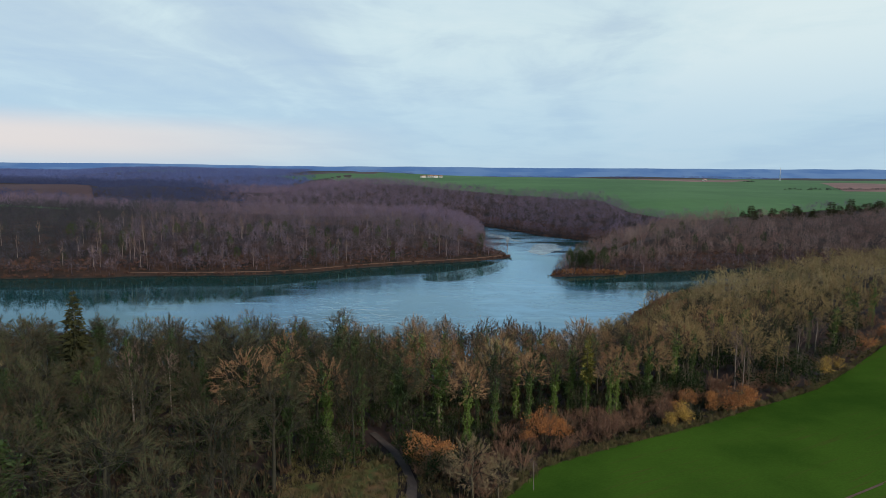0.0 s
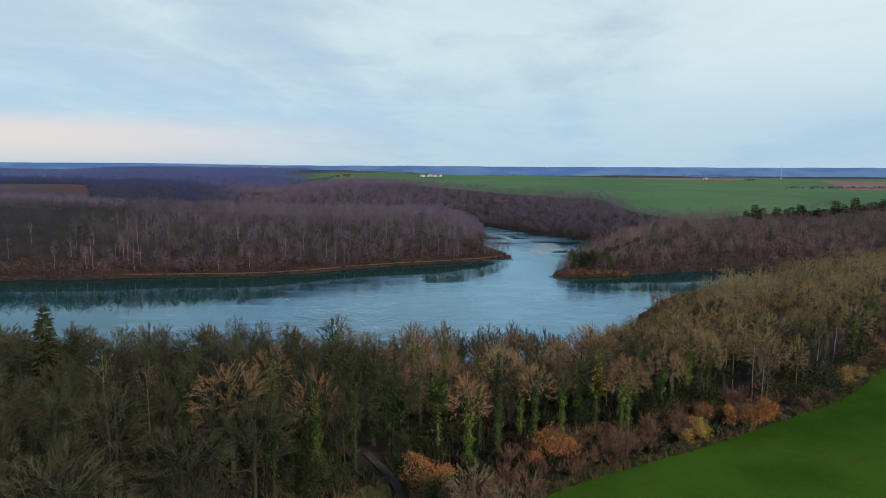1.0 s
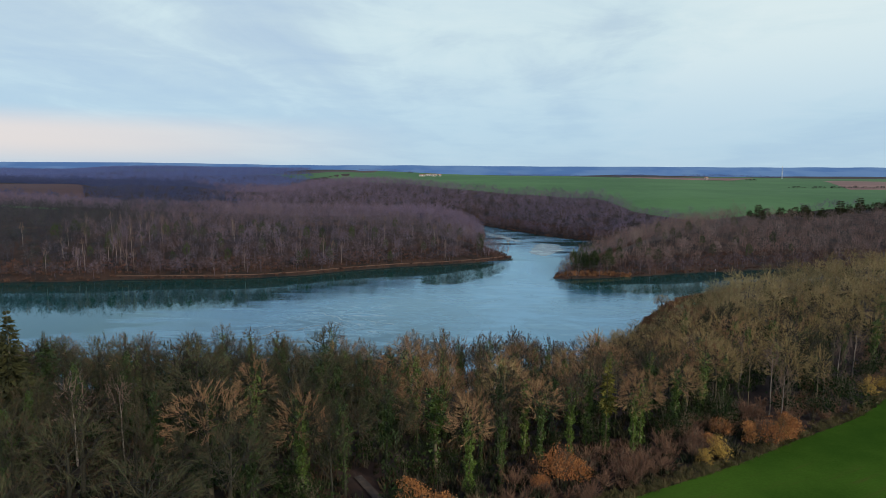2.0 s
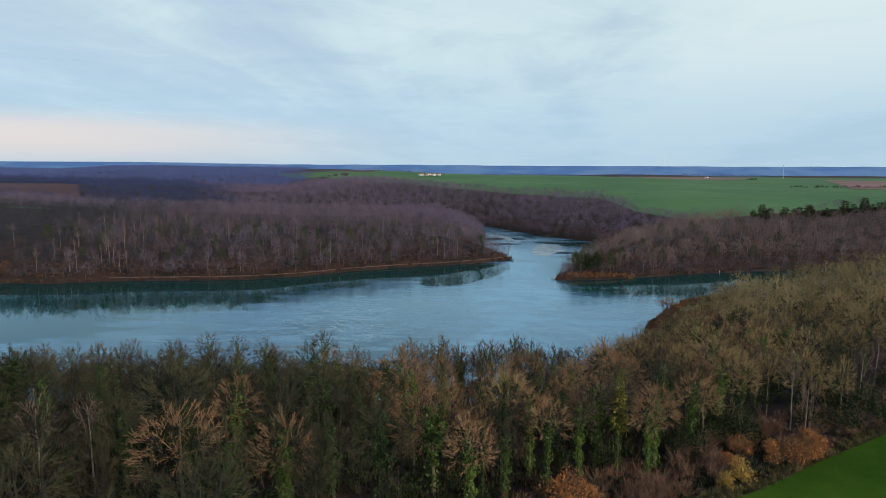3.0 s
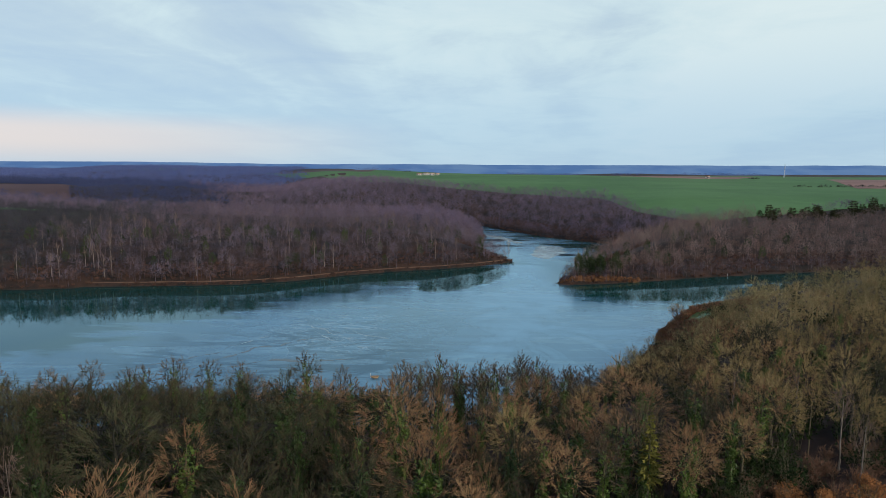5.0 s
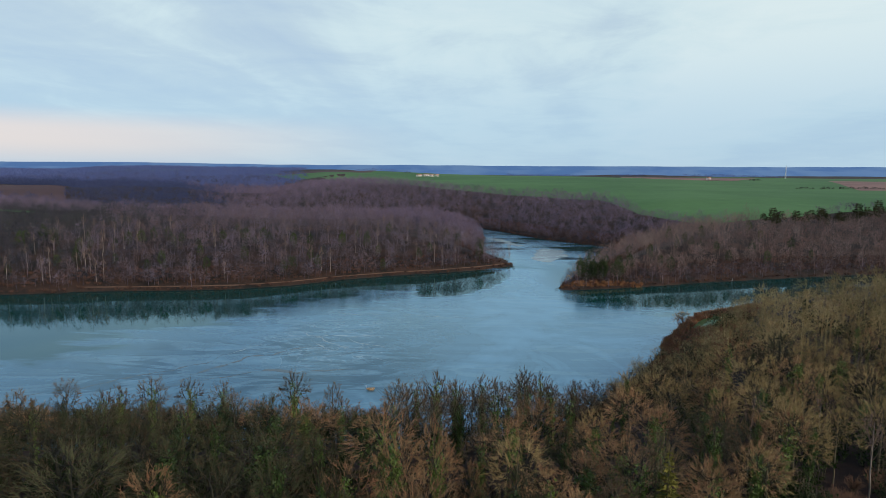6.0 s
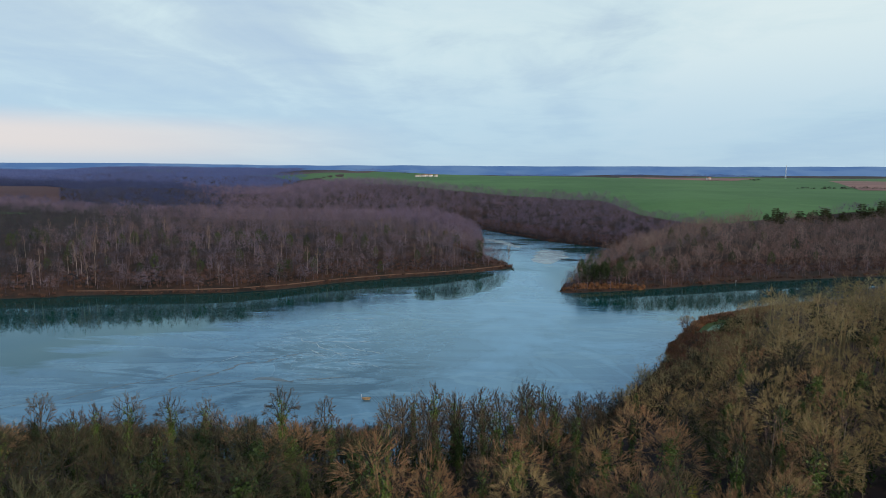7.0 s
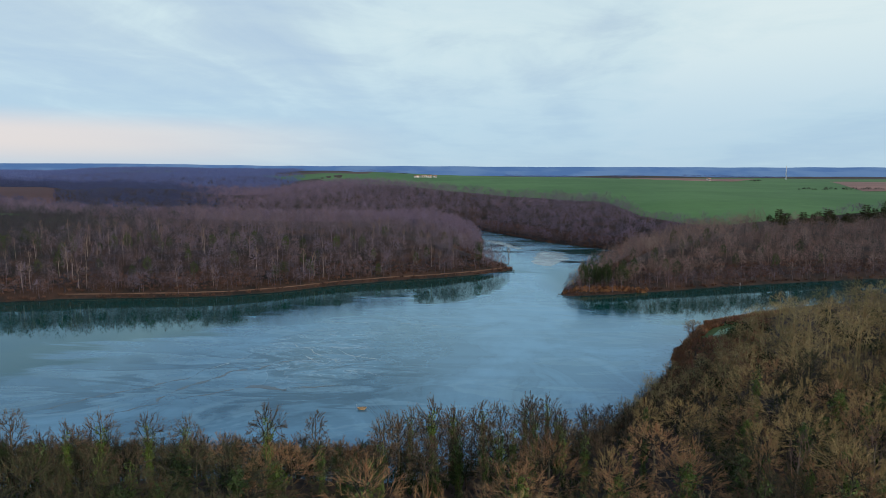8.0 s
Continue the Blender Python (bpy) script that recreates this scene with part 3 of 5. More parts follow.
def offset(line, by):
    line = np.asarray(line, float)
    t = np.gradient(line, axis=0)
    t /= np.linalg.norm(t, axis=1)[:, None]
    return line + by * np.stack([-t[:, 1], t[:, 0]], -1)


sheet("field", FIELD_EDGE, FIELD_EDGE + np.array([190.0, -170.0]), 46, GRASS_FIELD, "smooth green field of young winter wheat", "field", 0.3, 90)
a0, a1 = np.array([60.0, 88.0]), np.array([150.0, 137.0])
sheet("tramline", [a0, a1], [a0 + np.array([0, 0.5]), a1 + np.array([0, 0.5])], 2, TRACK, "bare wheel mark across the green field", "wheel track", 0.36, 60)
sheet("far_field", [(-420, 1900), (-260, 1620), (30, 1240), (190, 1090), (250, 985), (258, 815), (300, 722), (360, 700), (470, 750), (900, 800), (2600, 900)],
      [(-700, 2300), (-260, 2300), (100, 2280), (500, 2120), (900, 2150), (1400, 2150), (1900, 2100), (2600, 2050), (3400, 2000)], 60, FAR_FIELD,
      "broad green plateau field beyond the bare woods", "field", 0.8, 90)
for lo, hi, lab in [([(560, 1800), (760, 1640)], [(640, 2240), (1010, 2000)], "bare brown ploughed strip across the plateau"),
                    ([(760, 1150), (1250, 1150)], [(1010, 1640), (1650, 1640)], "bare brown ploughed field on the plateau"),
                    (HIGH_EARTH[:2], HIGH_EARTH[[3, 2]], "bare brown ploughed field behind the farm"),
                    (BROWN_LINE[[0, 3]], BROWN_LINE[[1, 2]], "bare reddish ploughed field between far woods")]:
    sheet("brown_field", lo, hi, 14, BROWN_FIELD if lo[0][0] < 0 else PALE_EARTH, lab, "field", 1.4, 30)
sheet("high_meadow", HIGH_FIELD[:2], HIGH_FIELD[[3, 2]], 10, FAR_FIELD, "green field on the far western heights", "field", 1.2, 20)
sheet("grass_strip", [(-470, 745), (-900, 765)], [(-480, 790), (-900, 860)], 6, FAR_FIELD, "small green meadow among bare woods", "meadow", 0.8, 20)
sheet("shore_path", offset(FAR_SHORE[8:], 5.6), offset(FAR_SHORE[8:], 4.3), 3, TRACK, "pale trodden earth path along the wooded lake shore", "path", 0.16, 160)
sheet("forest_track", [(-2.6, 86), (-2.4, 96), (-4.2, 103), (-6.6, 109), (-11.6, 118)], [(-0.6, 86), (-0.8, 96), (-2.6, 103), (-5.2, 110), (-10.4, 119)], 3, DARK_TRACK, "dark brown track leading into the wood", "path", 0.2, 24)
sheet("grass_clearing", [(-26, 90), (-14, 97), (-8, 107)], [(-4, 86), (-4, 97), (-6, 109)], 6, ROUGH_GRASS, "patch of rough grass beside the track", "grass", 0.14, 20)
sheet("lakeside_grass", [(134, 358), (152, 357)], [(146, 391), (166, 389)], 8, MEADOW, "rough green grass round the frosted lawn", "grass", 0.10, 10)
sheet("frosted_bank", [(99, 292), (106, 304), (113, 316)], [(101.5, 290), (109, 302), (116, 315)], 3, FROST, "pale frosted grass strip above the lake bank", "grass", 0.3, 16)
sheet("lawn", [(137.5, 362), (143.6, 362)], [(151, 379), (158, 380)], 8, FROST, "pale frosted lawn on the lake shore", "lawn", 0.4, 8)

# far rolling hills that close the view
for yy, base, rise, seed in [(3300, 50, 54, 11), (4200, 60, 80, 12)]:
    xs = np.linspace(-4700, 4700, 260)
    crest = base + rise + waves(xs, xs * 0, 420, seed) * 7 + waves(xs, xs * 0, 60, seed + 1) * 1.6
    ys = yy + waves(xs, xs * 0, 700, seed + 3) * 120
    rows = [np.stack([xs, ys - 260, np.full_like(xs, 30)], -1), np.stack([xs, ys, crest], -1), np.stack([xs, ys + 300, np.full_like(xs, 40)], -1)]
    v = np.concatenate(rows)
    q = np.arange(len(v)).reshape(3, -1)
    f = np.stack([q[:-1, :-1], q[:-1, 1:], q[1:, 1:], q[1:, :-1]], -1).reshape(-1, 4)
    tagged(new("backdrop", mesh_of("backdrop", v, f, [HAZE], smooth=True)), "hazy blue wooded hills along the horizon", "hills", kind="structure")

# ---- trees ----
def sphere_ways(n, low, r, jitter):
    """Directions spread evenly over a sphere, none lower than low."""
    out = []
    for k in range(n):
        z = low + (1 - low) * (k + 0.5) / n
        a = k * 2.39996 + r.normal(0, jitter)
        z = min(1.0, max(low, z + r.normal(0, jitter * 0.3)))
        o = math.sqrt(max(0.0, 1 - z * z))
        out.append(np.array([math.cos(a) * o, math.sin(a) * o, z]))
    return out


def bare_tree(seed, tall, reach, limbs=9, subs=80, twigs=6, tips=3, clear=0.3, round=0.58, bole=0.30, fat=1.0, low=-0.3):
    """A leafless broadleaf: a trunk, limbs that part into branches, and a domed shell of fine twigs."""
    r = np.random.RandomState(seed)
    trunk, limb, crown = Shape(), Shape(), Shape()
    deep = tall * (1 - clear) * round
    mid = np.array([r.uniform(-0.5, 0.5), r.uniform(-0.5, 0.5), tall - deep])
    axes = np.array([reach, reach * r.uniform(0.85, 1.1), deep])
    top = tall - deep * 0.55
    pts = [np.array([mid[0] * h / tall + r.normal(0, 0.08) * (h > 0), mid[1] * h / tall + r.normal(0, 0.08) * (h > 0), h]) for h in np.linspace(-0.6, top, 6)]
    trunk.tube(pts, [bole * f for f in (1.3, 0.95, 0.85, 0.7, 0.5, 0.2)], 6)
    spots = np.array(pts)
    # uneven bulges of the crown
    bumps = [(unit(r.normal(0, 1, 3)), r.uniform(-0.22, 0.16)) for _ in range(9)]

    def shell(d):
        return 1.0 + sum(h * max(0.0, float(d @ b)) ** 4 for b, h in bumps)
    lines = []
    for k, d in enumerate(sphere_ways(limbs, -0.15, r, 0.25)):
        h = tall * clear + (top - tall * clear) * (0.05 + 0.9 * (k + r.uniform(0, 0.8)) / limbs)
        base = np.array([np.interp(h, spots[:, 2], spots[:, 0]), np.interp(h, spots[:, 2], spots[:, 1]), h])
        end = mid + d * axes * 0.66 * shell(d)
        if end[2] < base[2] + 0.3:
            base = base * np.array([1, 1, 0]) + np.array([0, 0, max(tall * clear * 0.7, end[2] - 1.5)])
        m = base + (end - base) * 0.5 + np.array([0, 0, -0.06 * reach]) + r.normal(0, 0.15, 3)
        line = [base, (base + m) / 2 + r.normal(0, 0.08, 3), m, (m + end) / 2 + r.normal(0, 0.15, 3), end]
        limb.tube(line, [bole * f for f in (0.40, 0.31, 0.24, 0.16, 0.09)], 3)
        lines.append((d, line))
    for d in sphere_ways(subs, low, r, 0.3):
        near = sorted(lines, key=lambda t: -float(t[0] @ d))[:2]
        line = near[0 if r.uniform() < 0.75 else 1][1]
        p = line[3] + (line[4] - line[3]) * r.uniform(0, 1) if r.uniform() < 0.5 else line[2] + (line[3] - line[2]) * r.uniform(0, 1)
        k = shell(d)
        e = mid + d * axes * k * r.uniform(0.74, 0.97)
        m = (p + e) / 2 + r.normal(0, 0.16, 3) + np.array([0, 0, -0.05 * reach])
        limb.tube([p, m], [0.05 * fat, 0.034 * fat], 3)
        side = unit(np.cross(e - m, r.normal(0, 1, 3))) * 0.034 * fat
        crown.tri(m - side, m + side, e)
        way = unit(e - p)
        for i in range(twigs):
            s = r.uniform(0.15, 1.0)
            b = m + (e - m) * s if r.uniform() < 0.75 else p + (m - p) * s
            g = unit(d * 0.9 + way * 0.5 + r.normal(0, 0.36, 3) + np.array([0, 0, 0.12]))
            ln = r.uniform(0.6, 1.15) * reach / 4.6
            side = unit(np.cross(g, d + r.normal(0, 0.5, 3))) * 0.030 * fat
            crown.tri(b - side, b + side, b + g * ln)
            for _ in range(tips):
                b2 = b + g * ln * r.uniform(0.15, 0.85)
                g2 = unit(g * 0.9 + r.normal(0, 0.36, 3))
                side = unit(np.cross(g2, d + r.normal(0, 0.5, 3))) * 0.026 * fat
                crown.tri(b2 - side, b2 + side, b2 + g2 * r.uniform(0.4, 0.85) * reach / 5.0)
    return trunk.arrays(), limb.arrays(), crown.arrays(), spots, lines


def leaf_cloud(seed, count, place, size):
    """Many small leaves at the places that place(r) gives."""
    r = np.random.RandomState(seed)
    s = Shape()
    for _ in range(count):
        c = place(r)
        a, b = unit(r.normal(0, 1, 3)), unit(r.normal(0, 1, 3))
        k = size * r.uniform(0.6, 1.3)
        s.tri(c + a * k, c - a * k * 0.5 + b * k * 0.6, c - a * k * 0.5 - b * k * 0.6)
    return s.arrays()


def conifer(seed, tall, reach, tiers, per, clear=0.06, droop=0.25, strip=5, taper=0.8):
    """A spruce, larch or pine: tiers of sprays of needles round a trunk."""
    r = np.random.RandomState(seed)
    trunk, crown = Shape(), Shape()
    trunk.tube([np.array([0, 0, -0.5]), np.array([0, 0, tall * 0.5]), np.array([0, 0, tall])], [tall * 0.012, tall * 0.007, 0.02], 6)
    for k in range(tiers):
        u = (k + 0.3) / tiers
        h = tall * (clear + (1 - clear) * u)
        for j in range(per):
            az = r.uniform(0, 6.28)
            out = reach * (1 - u) ** taper * r.uniform(0.65, 1.1) + 0.25
            a = np.array([0, 0, h + r.uniform(-0.3, 0.3)])
            way = np.array([math.cos(az), math.sin(az), 0])
            for i in range(strip):
                s0 = 0.15 + 0.8 * i / strip
                b = a + way * out * s0 + np.array([0, 0, 0.12 * out * s0 - droop * out * s0 * s0])
                g = unit(way + r.normal(0, 0.4, 3) + np.array([0, 0, -0.15]))
                ln = out * 0.42 + 0.25
                side = unit(np.cross(g, r.normal(0, 1, 3))) * ln * 0.24
                crown.tri(b - side, b + side, b + g * ln)
    return trunk.arrays(), crown.arrays()


def thing(name, label, category, group, parts):
    """An Empty at the base with its parts: (part name, arrays, material, label)."""
    root = tagged(new(name), label, category, group)
    for pname, (v, f), mat, plabel in parts:
        part(pname, v, f, mat, root, plabel)
    return root


class Kind:
    """Alike trees: the first one is built, the others are copies of it."""

    def __init__(self, build):
        self.build, self.first = build, None

    def put(self, x, y, size=1.0, turn=0.0, sink=0.0, stretch=1.0):
        m = Matrix.LocRotScale((x, y, float(height(x, y)) - sink), Euler((0, 0, turn)), (size, size, size * stretch))
        if self.first is None:
            self.first = self.build()
            self.first.matrix_basis = m
            return self.first
        ob = copy_thing(self.first, Matrix.LocRotScale(m.translation, Euler((0, 0, turn)), None))
        ob.scale = (size, size, size * stretch)
        return ob


def bare_kind(seed, tall, reach, twig=None, **more):
    def build():
        t, l, c, _, _ = bare_tree(seed, tall, reach, **more)
        return thing("bare_tree", "leafless grey-brown broadleaf tree in the lakeside wood", "tree", "bare trees of the near wood",
                     [("trunk", t, BARK_DARK if twig is TWIG_DIM else BARK, ""), ("limb_tangle", l, BARK_DARK, ""), ("crown", c, twig or TWIG, "fine bare brown twigs")])
    return Kind(build)


def ivy_kind(seed, tall, reach, leaves=900, upto=0.62, twig=None, climb=0.6, **more):
    def build():
        t, l, c, spots, lines = bare_tree(seed, tall, reach, **more)

        def place(r):
            if r.uniform() < climb:
                line = lines[r.randint(len(lines))][1]
                k = r.uniform(0, 2.2)
                c = line[int(k)] + (line[int(k) + 1] - line[int(k)]) * (k % 1)
                return c + r.normal(0, 0.42, 3)
            h = tall * upto * r.uniform(0, 1) ** 0.8
            a, k = r.uniform(0, 6.28), r.uniform(0.25, 0.95) * (0.95 + 0.35 * math.sin(h * 1.7 + seed))
            return np.array([np.interp(h, spots[:, 2], spots[:, 0]) + k * math.cos(a), np.interp(h, spots[:, 2], spots[:, 1]) + k * math.sin(a), h])
        return thing("ivy_clad_tree", "leafless tree with its trunk wrapped in green ivy", "tree", "ivy-clad trees of the near wood",
                     [("trunk", t, BARK_DARK if twig is TWIG_DIM else BARK, ""), ("limb_tangle", l, BARK_DARK, ""), ("crown", c, twig or TWIG, "fine bare brown twigs"), ("ivy", leaf_cloud(seed, leaves, place, 0.27), IVY_DARK if twig is TWIG_DIM else IVY, "dense green ivy leaves")])
    return Kind(build)


def birch_kind(seed, tall, reach, **more):
    def build():
        t, l, c, _, _ = bare_tree(seed, tall, reach, **more)
        return thing("birch", "leafless birch with a pale whitish trunk", "tree", "birches", [("trunk", t, PALE_BARK, "pale whitish bark"), ("limb_tangle", l, BIRCH_TWIG, ""), ("crown", c, BIRCH_TWIG, "thin reddish-brown twigs")])
    return Kind(build)


def bush_kind(seed, tall, wide, leaf, label, name="bush", count=700, group="bushes along the field", stems=14, leafsize=0.20):
    def build():
        r0 = np.random.RandomState(seed)
        s = Shape()
        for k in range(stems):
            a, o = r0.uniform(0, 6.28), wide * r0.uniform(0.2, 0.9)
            e = np.array([math.cos(a) * o, math.sin(a) * o, tall * r0.uniform(0.6, 1.0)])
            s.tube([np.array([math.cos(a) * 0.2, math.sin(a) * 0.2, -0.3]), e * np.array([0.45, 0.45, 0.5]) + r0.normal(0, 0.1, 3), e], [0.06, 0.035, 0.012], 3)
            for _ in range(9):
                b = e * r0.uniform(0.4, 1.0)
                g = unit(e / tall + r0.normal(0, 0.5, 3))
                side = unit(np.cross(g, r0.normal(0, 1, 3))) * 0.025
                s.tri(b - side, b + side, b + g * tall * 0.3)
        lobes = [(r0.uniform(0, 6.28), r0.uniform(0.15, 0.7) * wide, tall * r0.uniform(0.35, 0.8), tall * r0.uniform(0.16, 0.3)) for _ in range(9)]

        def place(r):
            a, o, h, k = lobes[r.randint(9)]
            return np.array([math.cos(a) * o, math.sin(a) * o, h]) + unit(r.normal(0, 1, 3)) * k * r.uniform(0.5, 1.15) * np.array([1.2, 1.2, 1.0])
        return thing(name, label, "bush", group, [("stem_clump", s.arrays(), BARK, ""), ("foliage", leaf_cloud(seed, count, place, leafsize), leaf, "")])
    return Kind(build)


def scrub_kind(seed, tall, wide):
    def build():
        r = np.random.RandomState(seed)
        s, tw = Shape(), Shape()
        for k in range(16):
            a, o = r.uniform(0, 6.28), wide * r.uniform(0.2, 1.0)
            e = np.array([math.cos(a) * o, math.sin(a) * o, tall * r.uniform(0.6, 1.0)])
            s.tube([np.array([math.cos(a) * 0.25, math.sin(a) * 0.25, -0.3]), e * np.array([0.4, 0.4, 0.5]) + r.normal(0, 0.15, 3), e], [0.05, 0.03, 0.01], 3)
            for _ in range(26):
                b = e * r.uniform(0.35, 1.0)
                g = unit(e / tall + r.normal(0, 0.55, 3))
                side = unit(np.cross(g, r.normal(0, 1, 3))) * 0.026
                tw.tri(b - side, b + side, b + g * tall * r.uniform(0.2, 0.4))
        return thing("shrub", "leafless reddish-brown shrub at the edge of the wood", "shrub", "shrubs at the wood edge", [("stem_clump", s.arrays(), BARK, ""), ("brushwood", tw.arrays(), SCRUB, "")])
    return Kind(build)


OAKS = [bare_kind(1, 17.5, 5.8, clear=0.34, subs=92, twigs=8, fat=1.05), bare_kind(2, 18.5, 5.2, clear=0.38, subs=86, twigs=8, fat=1.05), bare_kind(3, 16.5, 6.2, clear=0.32, subs=96, twigs=8, fat=1.05), bare_kind(4, 19.5, 4.6, clear=0.42, subs=82, twigs=8, fat=1.05)]
MOSSY = [ivy_kind(5, 17.5, 6.0, 1400, 0.86, clear=0.34, subs=86, twigs=8, fat=1.05), ivy_kind(6, 18.5, 5.4, 1600, 0.86, clear=0.36, subs=82, twigs=8, fat=1.05), ivy_kind(7, 16.5, 6.2, 1700, 0.82, clear=0.32, subs=88, twigs=8, fat=1.05)]
GREY = [bare_kind(8, 17.5, 6.0, TWIG_DIM, clear=0.32, subs=90, twigs=8, fat=1.05), bare_kind(9, 17.5, 5.2, TWIG_DIM, clear=0.36, subs=86, twigs=8, fat=1.05),
        ivy_kind(10, 17.5, 6.2, 1400, 0.86, TWIG_DIM, clear=0.32, subs=88, twigs=8, fat=1.05), ivy_kind(14, 18, 5.4, 1400, 0.86, TWIG_DIM, clear=0.34, subs=82, twigs=8, fat=1.05)]
OLIVE = [bare_kind(15, 17.5, 6.0, TWIG_OLIVE, clear=0.3, subs=90, twigs=8, fat=1.05), bare_kind(16, 18.5, 5.4, TWIG_OLIVE, clear=0.36, subs=86, twigs=8, fat=1.05),
         ivy_kind(17, 18, 5.8, 1500, 0.84, TWIG_OLIVE, clear=0.34, subs=84, twigs=8, fat=1.05), bare_kind(18, 16, 6.4, TWIG_OLIVE, clear=0.28, subs=94, twigs=8, fat=1.05)]
SLIM = [bare_kind(11, 20, 4.0, TWIG_SHORE, limbs=10, subs=72, clear=0.4, bole=0.24, twigs=8, fat=1.05, round=0.6), bare_kind(12, 21, 3.6, TWIG_SHORE, limbs=10, subs=68, clear=0.42, bole=0.22, twigs=8, fat=1.05, round=0.6), bare_kind(13, 19, 4.4, TWIG_SHORE, limbs=10, subs=74, clear=0.4, bole=0.24, twigs=8, fat=1.05, round=0.6)]
IVIES = [ivy_kind(21, 19.5, 4.6, 1700, 0.66, clear=0.46, subs=72, climb=0.2, twigs=8, fat=1.05), ivy_kind(22, 18, 5.0, 1800, 0.68, clear=0.42, subs=76, climb=0.2, twigs=8, fat=1.05), ivy_kind(23, 20, 4.0, 1600, 0.66, TWIG_SHORE, clear=0.42, subs=66, climb=0.2, twigs=8, fat=1.05)]
BIRCHES = [birch_kind(31, 19, 3.0, limbs=8, subs=44, twigs=5, clear=0.36, bole=0.17, round=0.6), birch_kind(32, 17.5, 3.4, limbs=8, subs=44, twigs=5, clear=0.3, bole=0.18, round=0.6)]
FAR_BIRCH = [birch_kind(33, 19, 2.6, limbs=6, subs=18, twigs=2, tips=1, clear=0.4, bole=0.19, fat=2.8, round=0.6), birch_kind(34, 17, 2.3, limbs=6, subs=18, twigs=2, tips=1, clear=0.42, bole=0.18, fat=2.4, round=0.6)]
RUSTS = [bush_kind(41, 5.6, 3.4, RUST, "rounded shrub holding rusty orange dead leaves", count=1700, leafsize=0.18), bush_kind(42, 4.4, 2.8, RUST, "low shrub holding rusty orange dead leaves", count=1500, leafsize=0.17)]
OCHRE = bush_kind(43, 5.2, 2.6, YELLOW, "small bushy tree with ochre yellow leaves", count=1500, leafsize=0.17)
HOLLY = bush_kind(44, 7.0, 3.2, NEEDLE_LEAF, "dark evergreen shrub in the understorey", name="holly_shrub", group="evergreen shrubs", count=420, stems=6, leafsize=0.27)
SCRUBS = [scrub_kind(51, 3.2, 2.4), scrub_kind(52, 4.4, 2.6)]


def spruce_build():
    t, c = conifer(61, 27, 5.2, 30, 15)
    return thing("spruce", "tall dark green spruce standing among bare trees", "tree", "", [("trunk", t, BARK, ""), ("crown", c, NEEDLE, "dark drooping needle branches")])


def larch_build():
    t, c = conifer(62, 23, 2.4, 22, 7, clear=0.45)

    def place(r):
        h, a, k = 23 * 0.6 * r.uniform(0, 1), r.uniform(0, 6.28), r.uniform(0.3, 1.0)
        return np.array([k * math.cos(a), k * math.sin(a), h])
    return thing("larch", "slender conifer with a yellow-green top and an ivy-covered trunk", "tree", "", [("trunk", t, BARK, ""), ("crown", c, LARCH, "yellow-green needles"), ("ivy", leaf_cloud(5, 800, place, 0.26), IVY, "green ivy leaves")])


def pine_build():
    t, c = conifer(63, 14, 4.6, 7, 12, clear=0.25, droop=0.05, strip=5, taper=0.35)
    return thing("pine", "dark green pine at the edge of the plateau field", "tree", "pines on the plateau edge", [("trunk", t, BARK, ""), ("crown", c, NEEDLE, "dark needles")])


PINE = Kind(pine_build)
rnd = np.random.RandomState(7)
field_poly = np.concatenate([FIELD_EDGE, (FIELD_EDGE + np.array([190.0, -170.0]))[::-1]])
taken = []


def free(x, y, gap):
    return all((x - a) ** 2 + (y - b) ** 2 > (gap * g) ** 2 for a, b, g in taken)


# trees that stand out
Kind(spruce_build).put(-74, 124)
taken.append((-74, 124, 1.2))
Kind(larch_build).put(36, 133, 0.84)
taken.append((36, 133, 0.8))
for x, y, k, s in [(81, 156, 0, 1.0), (82, 173, 1, 1.0), (105, 169, 0, 0.9), (78, 146, 0, 0.85), (-60, 119, 1, 1.05), (-54, 123, 0, 0.9), (118, 182, 1, 0.9), (66, 169, 0, 1.0), (96, 160, 1, 0.7)]:
    BIRCHES[k].put(x, y, s, x)
    taken.append((x, y, 0.6))
for x, y, k, s in [(40.5, 130, 0, 0.8), (38, 141, 2, 1.0), (8.3, 113, 0, 0.95), (28, 129, 2, 0.9), (22, 127, 0, 0.9), (33, 136, 2, 1.0), (43, 134, 1, 0.95), (14, 119, 2, 0.8), (53, 142, 1, 1.0),
                   (63, 152, 0, 1.0), (20, 134, 1, 1.0), (50, 150, 2, 1.0), (-18, 108, 1, 1.05), (-8, 132, 1, 1.0), (-30, 122, 0, 1.0)]:
    IVIES[k].put(x, y, s, y)
    taken.append((x, y, 0.7))
for x, y, k, s in [(24, 118, 0, 1.2), (28, 120, 1, 1.1), (20.5, 116.5, 1, 0.8), (71, 135, 0, 1.05), (75, 139, 1, 1.2), (67, 136.5, 1, 1.1), (0, 103, 0, 1.0), (3.4, 105, 1, 1.0), (-1, 112, 1, 0.9), (62, 140, 0, 0.8), (150, 197, 1, 1.0), (58, 134, 1, 0.8), (135, 184, 0, 1.0), (79, 144, 1, 1.0)]:
    RUSTS[k].put(x, y, s, x + y)
    taken.append((x, y, 0.5))
for x, y, s in [(56.5, 127.8, 1.0), (52.5, 126, 0.7), (110, 165, 1.1), (118, 170, 0.7), (75.5, 140, 0.8)]:
    OCHRE.put(x, y, s, x)
    taken.append((x, y, 0.5))

